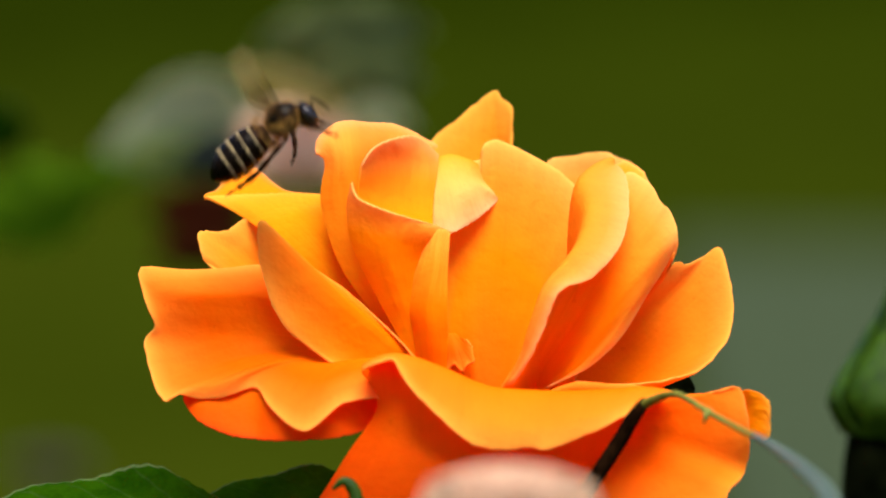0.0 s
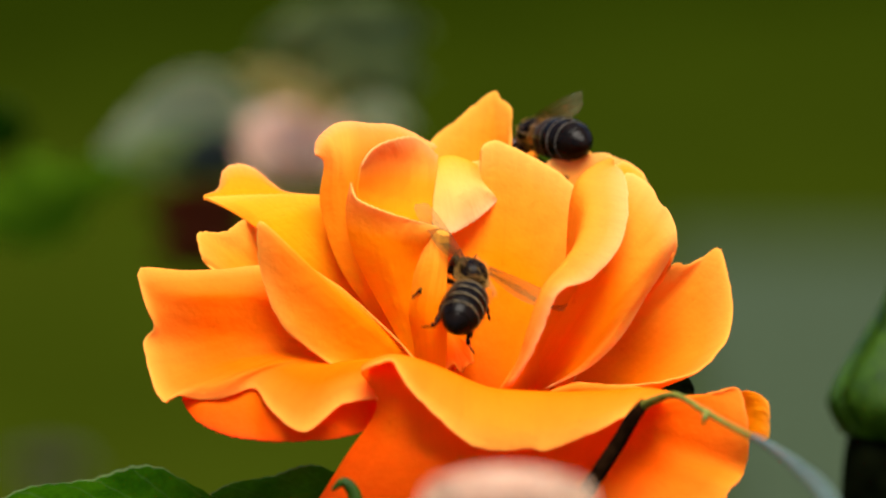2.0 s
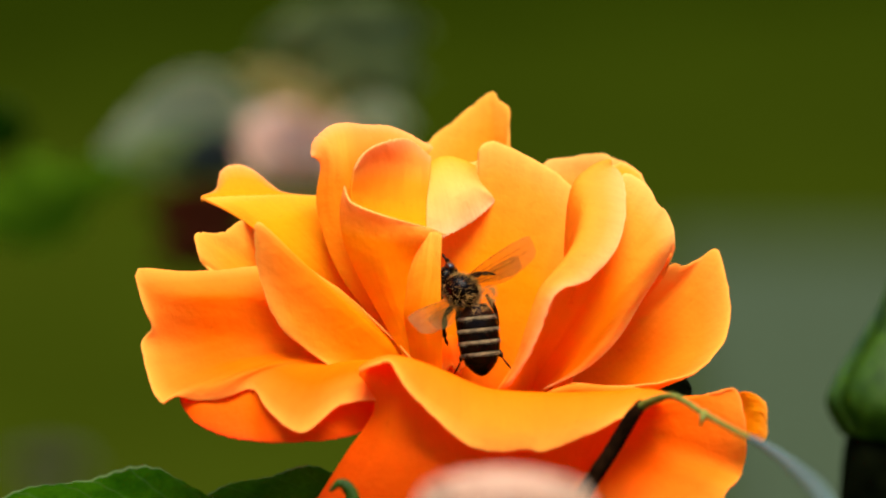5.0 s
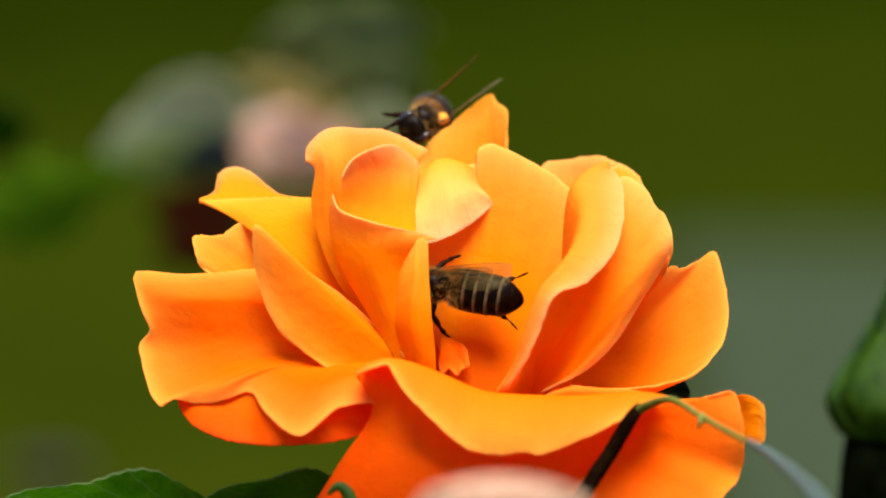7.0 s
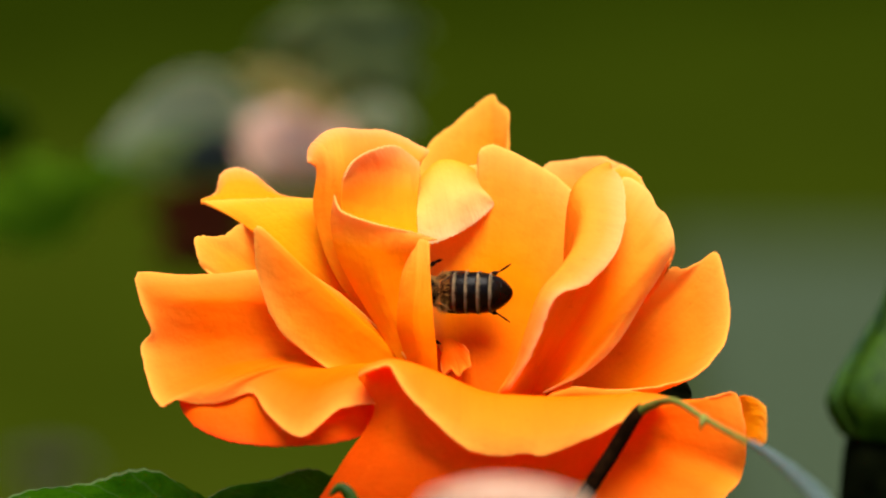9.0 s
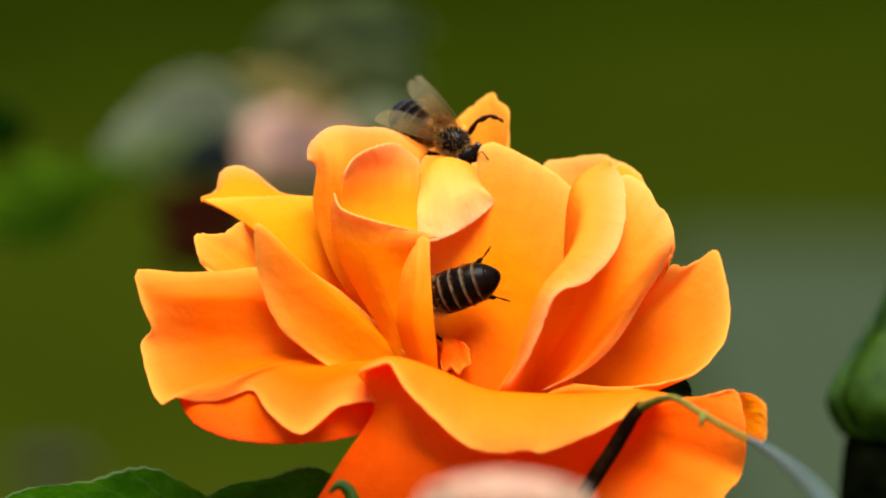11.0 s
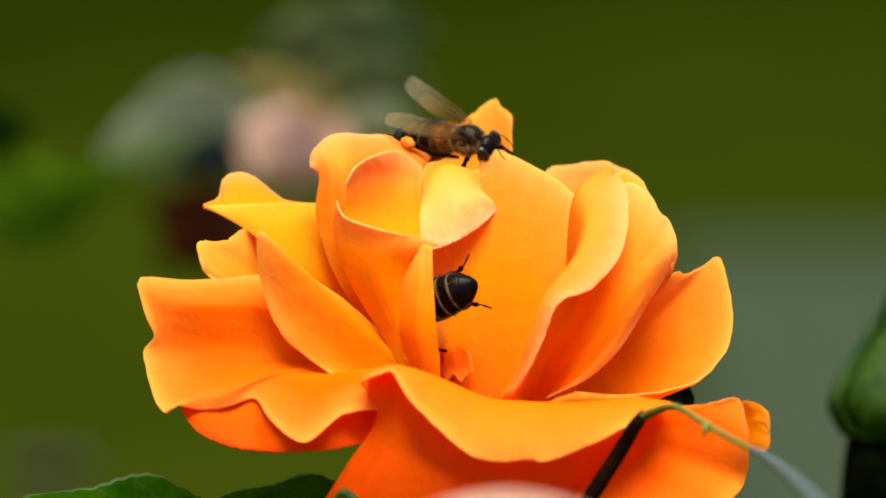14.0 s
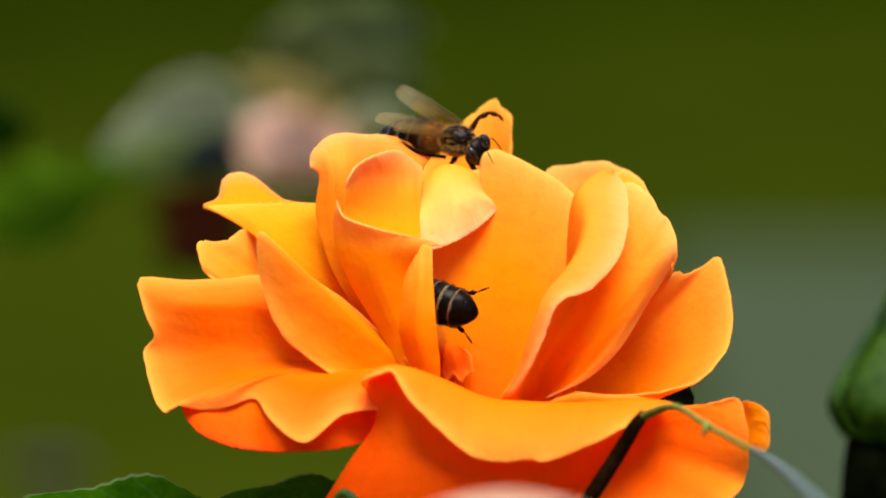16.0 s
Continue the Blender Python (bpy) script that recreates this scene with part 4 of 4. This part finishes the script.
def bee(name_label, pollen, seed, at, felt):
    body = thing("honey_bee", at, name_label, "bee", "bees on the rose")
    n, slim, long = 6, (1.0 if pollen else 0.88), (8.0 if pollen else 7.4)
    belly_part, hind_legs, middle_leg = None, [], None
    for k in range(n):
        profile = []
        for q in range(10):
            u = (k + q / 9 * 1.04) / n
            r, drop = belly(min(u, 1), slim)
            profile.append((-(0.4 + long * min(u, 1)) * MM, (r + 0.05 * (q / 9) * (k < n - 1)) * MM, drop * MM))
        seg = part("abdomen_segment" if k else "abdomen", revolve(profile), ((AMBER, BROWN) if pollen else (BROWN, SHELL))[k] if k < 2 else SHELL, belly_part if k else body)
        belly_part = belly_part or seg
        if 0 < k < n - 1:
            profile = []
            for q in range(4):
                u = (k + 0.05 + q / 3 * ((0.14 if pollen else 0.15) if k < 4 else 0.1)) / n
                r, drop = belly(u, slim)
                profile.append((-(0.4 + long * u) * MM, (r + (0.09 if 0 < q < 3 else 0.03)) * MM, drop * MM))
            part("hair_band", fringed(revolve(profile), profile, 420 if felt is BAND else 160, seed + k), felt, belly_part, "pale felt band", smooth=False)
    part("thorax", blob((1.95 * MM, 1.65 * MM, 1.6 * MM), (1.6 * MM, 0, 0.1 * MM), 0.06, seed), SHELL, body)
    part("fur", fur(3600, (1.95, 1.65, 1.6), (1.6, 0, 0.1), 0.5, seed, 0.25), FUR, body, "golden brown fur", smooth=False)
    part("fur", fur(700, (0.9, 2.0, 1.8), (-0.7, 0, -0.2), 0.6, seed + 3), FUR, body, "golden brown fur", smooth=False)
    head = part("head", blob((0.95 * MM, 1.65 * MM, 1.5 * MM), (3.85 * MM, 0, -1.0 * MM), 0.05, seed), SHELL, body)
    part("fur", fur(260, (0.95, 1.5, 1.45), (3.8, 0, -0.95), 0.4, seed + 7), FUR, head, smooth=False)
    for side in (1, -1):
        part("eye", blob((0.62 * MM, 0.5 * MM, 1.05 * MM), (3.95 * MM, side * 1.42 * MM, -0.75 * MM)), EYE, head)
        part("antenna", tube(scaled([(4.6, side * 0.45, -0.6), (5.1, side * 0.8, 0.1), (5.4, side * 0.9, 0.1), (5.8, side * 1.0, -0.7), (6.1, side * 1.05, -1.6)]),
                             [v * MM for v in (0.07, 0.05, 0.06, 0.06, 0.05)], 6, 20), SHELL, head)
        reach = pollen and side > 0
        near = side * (0.62 if side < 0 or pollen else 1.0)
        part("leg", limb([(2.9, near * 1.0, -1.2), (3.3, near * 2.3, -1.2), (4.4, near * 2.9, -2.6), (5.0, near * 3.0, -3.6), (5.5, near * 3.4, -4.0)],
                         [0.24, 0.26, 0.2, 0.13, 0.08]), BROWN, body, "front leg")
        middle = part("leg", limb([(2.0, 1.3, -0.2), (2.5, 2.7, 1.4), (3.1, 4.0, 1.7), (3.8, 4.7, 1.2), (4.0, 5.0, 0.6)] if reach else
                         [(1.6, near * 1.2, -1.4), (1.7, near * 3.0, -1.4), (1.0, near * 4.3, -2.6), (0.4, near * 5.0, -3.2), (-0.2, near * 5.4, -3.5)],
                         [0.24, 0.28, 0.22, 0.15, 0.08]), BROWN, body, "middle leg")
        trail = [(0.5, side * 1.2, -1.4), (-2.0, side * 2.9, -0.4), (-4.6, side * 3.2, 0.2), (-6.6, side * 3.3, 0.0), (-7.6, side * 3.4, -0.4), (-9.0, side * 3.8, -0.6)]
        tuck = [(0.5, side * 1.2, -1.6), (-1.3, side * 2.0, -2.0), (-3.4, side * 1.8, -2.7), (-5.2, side * 1.8, -2.9), (-6.2, side * 2.2, -2.8), (-7.4, side * 3.0, -2.6)]
        if reach:
            tuck = [(0.5, 1.2, -1.5), (-0.9, 2.7, -0.9), (-2.8, 2.7, -1.8), (-4.6, 2.6, -2.8), (-5.6, 2.7, -3.1), (-6.8, 3.1, -3.2)]
        hind = part("leg", limb(trail if pollen and side < 0 else tuck, [0.2, 0.26, 0.3, 0.24, 0.1, 0.08]), BROWN, body, "broad hind leg")
        hind_legs.append(hind)
        middle_leg = middle if side > 0 else middle_leg
        if pollen:
            part("pollen_ball", blob((0.8 * MM, 0.55 * MM, 0.62 * MM), (-4.4 * MM, -3.5 * MM, 0.3 * MM) if side < 0 else (-1.7 * MM, 3.1 * MM, -0.6 * MM), 0.25, seed), POLLEN, hind, "orange pollen ball")
    wings = []
    for side in (1, -1):
        for length, width, notch, root in ((8.1 if pollen else 8.8, 2.7 if pollen else 2.9, 0.7 if pollen else 0.25, (1.9, 1.35, 1.35)), (5.4 if pollen else 5.8, 2.0, 0.5 if pollen else 0.2, (1.1, 1.35, 1.25))):
            bm = wing_sheet(length, width, notch, seed)
            ribs = []
            for s in (0.03, 0.3, 0.55):
                ribs.append([Vector((-length * r, (0.25 - s) * width * (0.25 + 0.75 * math.sin(r ** 1.25 * math.pi * 0.84) ** 0.7) + 0.3 * r * width, 0.03)) * MM
                             for r in (0.0, 0.25, 0.5, 0.75, 0.93)])
            if side < 0:
                bmesh.ops.scale(bm, vec=(1, -1, 1), verts=bm.verts)
                bmesh.ops.reverse_faces(bm, faces=bm.faces)
                ribs = [[Vector((q.x, -q.y, q.z)) for q in rib] for rib in ribs]
            w = part("wing", bm, SHEEN_WING if pollen else WING, body, "worn wing, pale sheen painted at the tip" if pollen else "clear brownish wing")
            for rib in ribs:
                part("vein", tube(rib, [0.035 * MM, 0.022 * MM, 0.012 * MM], 5, 10), VEIN, w)
            wings.append((w, side, Vector((root[0], side * root[1], root[2])) * MM, 0 if length > 8 else 1))
    return Bee(body, belly_part, wings, hind_legs, middle_leg)


def bee_at(place, heading, toward=0, roll=0):
    """A bee's pose: its waist in the rose's millimetres, its heading in the plane that faces the camera (0 right, 90 up),
    how far its head leans towards the camera, and the turn of its back away from the camera, in degrees."""
    a, e, r = radians(heading), radians(toward), radians(roll)
    f = Vector((math.cos(a) * math.cos(e), -math.sin(e), math.sin(a) * math.cos(e)))
    v = Vector((0, -1, 0))
    d = (v - v.dot(f) * f).normalized()
    up = math.cos(r) * d + math.sin(r) * Vector((-math.sin(a), 0, math.cos(a)))
    left = up.cross(f)
    m = Matrix((f, left, up)).transposed().to_4x4()
    return ROSE @ Matrix.Translation(Vector(place) * MM) @ m


bee_in_heart = bee("dark honey bee with pale bands in the heart of the rose", False, 2.0, bee_at((-0.52, 0, -4.47), 178), BAND)
bee_on_rim = bee("honey bee carrying orange pollen, on the rim of the rose", True, 5.0, bee_at((0.06, 10, 11.51), 345), DIM_BAND)


# ---- what moves ----
def motions():
    # the blossom nods in the wind: sideways, down (mm) and forward (degrees)
    sway = ((0, 0.35, 0.53), (0.5, 0.27, 0.44), (1, 0.35, 0.45), (1.5, 0.36, 0.44), (2, 0.27, 0.44), (2.5, 0.27, 0.27), (3, 0.27, 0.35), (3.5, 0.17, 0.35), (4, 0.09, 0.36), (6.5, -0.09, 0.35), (7, -0.17, 0.09), (7.5, -0.18, 0.17), (8, -0.18, 0.18), (8.5, -0.18, 0.09), (9, 0, -0), (11.5, 0, 0.27), (12, 0, -0.17), (12.5, 0, 0.09), (13, -0.09, -0.09), (13.5, -0.27, -0.71), (14, 0.27, -0.53), (14.5, 0, -0.79), (15, 0.45, -0.44), (15.5, 0.09, -0.71), (16, 0.27, -0.53))
    centre = ROSE.translation

    def swayed(home, k=1.0):
        rows = []
        for t, dx, dz in sway:
            shift = ROSE.to_3x3() @ (Vector((dx, 0, dz)) * MM * k)
            nod = pose(0, 0, 0, -0.35 * dz * k, 0, 0)
            rows.append((t, Matrix.Translation(centre + shift) @ nod @ Matrix.Translation(-centre) @ home))
        return rows

    walk(plant, swayed(plant.matrix_basis.copy()))
    walk(pink, swayed(pink.matrix_basis.copy(), 1.2))
    walk(bud, swayed(bud.matrix_basis.copy(), 0.55))

    # the bee pushes the inner petals over to the side between 4.2 and 6.3 s
    for leaning, turn, nod in ((cheek, 3.3, 0.0), (cup, 3.3, 0.0), (panel, 5.0, 0.0), (tall, 1.0, 0.0)):
        home = leaning.matrix_basis.copy()
        upright = home @ pose(0, 0, 0, nod, turn, 0)
        walk(leaning, [(0.0, upright), (4.2, upright), (5.3, home @ pose(0, 0, 0, nod / 2, turn / 2, 0)), (6.3, home), (16.0, home)])
    # the bee in the heart: seconds, place, heading, lean, roll
    bends = ((0.0, 0), (0.7, 0), (0.9, -38), (1.0, -35), (1.1, -8), (1.3, 0), (2.0, -20), (2.1, -50), (3.0, -52), (4.2, -55), (6.3, -24), (7.0, -5), (8.0, 0), (16.0, 0))

    def bend(t):
        return float(np.interp(t, [q[0] for q in bends], [q[1] for q in bends]))

    for bending in [bee_in_heart.abdomen] + bee_in_heart.hind_legs:
        walk(bending, [(t, pose(0, 0, 0, 0, 0, b)) for t, b in bends])
    walk(bee_in_heart.body, [(t, bee_at(place, heading - bend(t), lean, roll)) for t, place, heading, lean, roll in (
        (0.0, (-17.44, -14, 12.14), 33, 0, 75), (0.1, (-16.01, -14, 9.29), 24, 0, 72), (0.2, (-12.76, -14, 6.78), 36, -35, 45),
        (0.3, (-10.14, -14, 2.79), 52, -42, 30), (0.4, (-8.21, -14, 3.02), 60, -46, 20), (0.5, (-6.05, -13, 5.08), 58, -48, 18),
        (0.6, (-1.43, -12, 4.17), 72, -46, 5), (0.7, (0.23, -11, 2.23), 70, -44, 5), (0.8, (1.54, -12, 0.97), 88, -36, 0),
        (0.9, (3.83, -11.5, 0.17), 106, -5, 8), (1.0, (4.12, -11, -1.32), 98, 0, 8), (1.1, (2.06, -10.5, -4.07), 58, 0, 0),
        (1.2, (2.18, -10, -1.67), 58, -5, 0), (1.3, (2.88, -9, -2.36), 47, -32, 0), (1.5, (3.35, -8, -3.18), 36, -48, 0),
        (1.7, (2.49, -7.5, -2.03), 70, -55, 0), (1.9, (2.78, -7.5, -3.19), 84, -56, -25), (2.0, (3.13, -7.5, -3.71), 80, -52, -32), (2.1, (3.82, -7.5, -5.39), 80, -14, 0),
        (2.3, (2.84, -7.5, -4.92), 73, -12, 0), (2.5, (2.95, -7.5, -4.72), 75, -10, 0), (2.7, (2.9, -7.5, -4.37), 74, -10, 0),
        (3.0, (2.8, -7.5, -4.25), 73, -10, 0), (3.3, (2.84, -7.5, -3.71), 72, -14, 0), (3.5, (3.3, -7.5, -5.0), 77, -10, 0),
        (3.7, (3.13, -7.5, -5.6), 86, -10, 0), (3.9, (2.95, -7.5, -5.39), 88, -10, 0), (4.2, (3.01, -7.5, -5.62), 87, -10, 0),
        (5.2, (3.25, -4, -5.05), 108, 0, 0), (6.3, (3.2, 0, -4.2), 133, 0, 0), (6.5, (3.0, 0, -4.0), 139, 0, 0),
        (6.8, (2.0, 0, -3.65), 158, -20, 0), (7.0, (0.6, 0, -3.89), 169, -12, 0), (7.5, (-0.3, 0, -4.29), 176, -10, 0),
        (8.0, (-0.5, 0, -4.29), 175, -8, 0), (8.5, (-0.45, 0, -4.23), 176, -8, 0), (9.0, (-0.65, 0, -4.41), 179, -5, 0),
        (9.2, (-0.9, 0, -4.58), 182, -5, 0), (10.3, (-1.2, 0, -5.05), 192, -8, 0), (11.3, (-1.51, 1, -5.17), 202, -18, 0),
        (11.9, (-1.51, 1, -5.17), 204, -18, 0), (12.5, (-2.21, 1, -4.70), 206, -22, 0), (13.0, (-3.24, -1, -5.50), 206, -26, 0),
        (13.4, (-3.24, -1, -7.01), 204, -32, 0), (14.0, (-3.24, -1, -6.31), 203, -30, 0), (14.5, (-2.32, -1, -6.66), 190, -50, 0),
        (15.0, (-3.48, -1, -5.91), 186, -36, 0), (15.5, (-3.36, -1, -5.16), 172, -28, 0), (16.0, (-3.59, -1, -4.52), 163, -26, 0))])
    # the bee on the rim
    walk(bee_on_rim.body, [(t, bee_at(*row)) for t, *row in (
        (0, (8.46, 25.5, 6.06), 110, -20, 0), (0.4, (9.11, 25.5, 7.38), 108, -35, 0), (0.6, (8.98, 25.5, 8.56), 112, -45, 0),
        (0.8, (9.81, 28, 11.51), 115, -55, -14), (0.9, (11.00, 28, 11.62), 108, -60, -15), (1, (11.54, 28, 11.74), 104, -62, -15),
        (1.1, (11.54, 28, 11.62), 104, -62, -15), (1.2, (10.65, 28, 11.51), 128, -66, -15), (1.5, (11.40, 28, 12.00), 148, -68, -22),
        (1.8, (10.80, 25.5, 12.10), 166, -64, -40), (2.1, (10.28, 25.5, 12.10), 180, -58, -54), (2.5, (10.1, 25.5, 11.2), 194, -48, -66),
        (2.7, (10.1, 25.5, 11.1), 191, -45, -68), (2.9, (10.1, 25.5, 11.1), 191, -45, -70), (3.1, (9.93, 25.5, 11.00), 186, -40, -66),
        (3.3, (8.44, 25.5, 9.04), 160, -8, -70), (3.5, (7.86, 25.5, 5.94), 165, -20, -60), (3.7, (7.27, 25.5, 4.86), 170, -15, -50),
        (4.6, (3.93, 25.5, 3.64), 150, 0, -25), (5.5, (0.36, 25.5, 2.42), 120, 12, 0), (6.3, (-1.13, 25.5, 4.86), 98, 20, 0),
        (6.5, (-1.02, 25.5, 8.80), 92, 22, 0), (6.6, (-0.84, 25.5, 10.96), 135, 45, 0), (6.7, (-0.20, 25.5, 13.66), 185, 66, 0), (6.8, (-1.01, 25.5, 14.16), 215, 74, 0), (6.9, (-1.42, 25.5, 14.06), 217, 76, 0),
        (7.0, (-1.72, 25.5, 13.86), 219, 75, 0), (7.1, (-2.02, 25.5, 13.05), 222, 70, 0), (7.2, (-2.15, 30, 10.71), 222, 45, 0), (7.3, (-3.53, 30, 8.74), 212, 30, 0),
        (7.6, (-4.72, 30, 5.26), 170, 20, 0), (8.0, (-5.03, 25.5, 3.44), 130, 20, 0), (8.5, (-5.03, 25.5, 3.24), 100, 22, 0),
        (9.0, (-4.86, 25.5, 3.44), 82, 22, 0), (9.2, (-4.01, 25.5, 8.68), 72, 24, 0), (9.8, (-2.29, 20, 12.5), 25, 30, 12), (10.5, (-0.82, 12, 12.2), -8, 40, 28),
        (11.3, (0.23, 10.5, 11.52), -42, 38, 28), (11.9, (0.23, 10.5, 11.46), -44, 38, 28), (12.5, (0.23, 10.5, 11.40), -46, 38, 30),
        (13.2, (0.23, 10.5, 11.34), -40, 38, 40), (13.4, (0.23, 10.5, 11.28), -20, 36, 44), (13.6, (0.58, 10.5, 11.40), -8, 33, 46),
        (13.8, (1.05, 10.5, 11.40), -3, 32, 48), (14.2, (1.29, 10.5, 11.34), -4, 33, 48), (14.5, (0.3, 10.5, 11.3), -4, 30, 58),
        (15.0, (0.3, 10.5, 11.5), -6, 30, 58), (15.5, (0.35, 10.5, 11.4), -6, 30, 58), (16.0, (0.15, 10.5, 11.4), -7, 30, 54))])

    # its trailing hind leg lifts and sinks
    hip = Matrix.Translation(Vector((0.5, -1.2, -1.4)) * MM)
    walk(bee_on_rim.hind_legs[1], [(t, hip @ pose(0, 0, 0, 0, lift, swing) @ hip.inverted()) for t, swing, lift in (
        (0.0, -26, -48), (4.2, -26, -48), (6.4, -26, -30), (7.3, -26, -30), (7.8, -10, -40), (9.2, 0, -30), (11.3, 0, -14), (13.2, 0, -10), (13.6, 0, 26), (14.2, 0, 26), (14.6, 0, 13), (16.0, 0, 13))])
    other_hip = Matrix.Translation(Vector((0.5, 1.2, -1.6)) * MM)
    walk(bee_on_rim.hind_legs[0], [(t, other_hip @ pose(0, 0, 0, roll, 0, 0) @ pose(0, 0, 0, 0, 0, swing) @ other_hip.inverted()) for t, roll, swing in (
        (0.0, 0, 0), (6.4, 0, 0), (6.8, 60, -40), (7.0, 72, -56), (7.2, 85, -40), (7.7, 0, 0), (9.2, -50, 0), (16.0, -50, 0))])

    # its middle leg reaches over to the pointed petal
    shoulder = Matrix.Translation(Vector((2.0, 1.3, -0.2)) * MM)
    walk(bee_on_rim.middle_leg, [(t, shoulder @ pose(0, 0, 0, roll, 0, swing) @ shoulder.inverted()) for t, roll, swing in (
        (0.0, -80, 20), (9.2, -80, 20), (11.3, 0, 0), (13.2, 0, 0), (13.6, -95, 60), (14.2, -95, 60), (14.6, -12, -6), (16.0, -12, -6))])

    # wings: seconds, spread from the back and lift, degrees, for the left and the right pair
    beats = []
    for k in range(49):
        phase = (k + (k >= 7) + (k >= 22)) % 4
        lift = (30, 84, 30, -24)[phase]
        beats.append((k / 30, 82, lift, 82, lift))
    for one, rows in ((bee_in_heart, beats + [(1.7, 80, 10, 80, 10), (1.9, 150, 0, 66, 0), (2.0, 150, 0, 66, 0), (2.1, 92, 84, 90, 40, 60), (3.5, 92, 84, 88, 40, 60), (3.8, 92, 84, 86, 40, 60), (4.0, 96, 76, 34, 20, 14), (4.2, 96, 76, 32, 20, 12), (5.2, 110, 50, 60, 30),
                                              (6.3, 135, 0, 48, 12), (6.6, 135, 0, 44, 12), (7.0, 135, 0, 2, 5), (7.1, 135, 0, 45, 5), (7.2, 130, 0, 90, 3), (7.35, 120, 0, 152, 0), (8.0, 105, 0, 152, 0), (15.0, 105, 0, 152, 0), (16.0, 105, 0, 165, 0)]),
                      (bee_on_rim, [(0.0, 14, 45, 14, 45), (0.8, 14, 40, 20, 36), (1.0, 14, 46, 20, 42), (1.2, 14, 46, 26, 40), (1.5, 14, 12, 14, 8), (1.8, 14, 8, 14, 4), (2.5, 18, 12, 12, 8), (3.1, 18, 14, 8, 8), (3.3, 12, 20, 12, 20), (6.3, 0, 0, 0, 0), (6.6, -4, 4, -4, 2), (6.8, 4, 30, 4, 30), (7.0, 4, 58, 4, 52), (7.2, 4, 62, 4, 56), (7.6, 8, 0, 8, 0), (9.2, 8, 0, 8, 0),
                                    (11.3, 0, 16, 13, 8), (13.2, 0, 16, 13, 10), (13.6, 4, 34, 14, 30), (14.2, 4, 34, 14, 30), (14.5, 2, 24, 12, 22), (16.0, 2, 22, 12, 20)])):
        # while the bee on the rim faces outward, its raised wings stand on edge
        edge = (lambda t: 45 if t < 3.2 else 78 * max(0.0, 1 - abs(t - 7.0) / 0.4)) if one is bee_on_rim else (lambda t: 0.0)
        for w, side, root, hind in one.wings:
            walk(w, [(t, Matrix.Translation(root) @ pose(0, 0, 0, side * edge(t), (lu if side > 0 else ru) * (0.2 if gap and hind and side < 0 else 1) - 4 * hind, -side * ((ls if side > 0 else rs) - (gap[0] if gap and side < 0 else 1) * hind)))
                     for t, ls, lu, rs, ru, *gap in rows])


motions()
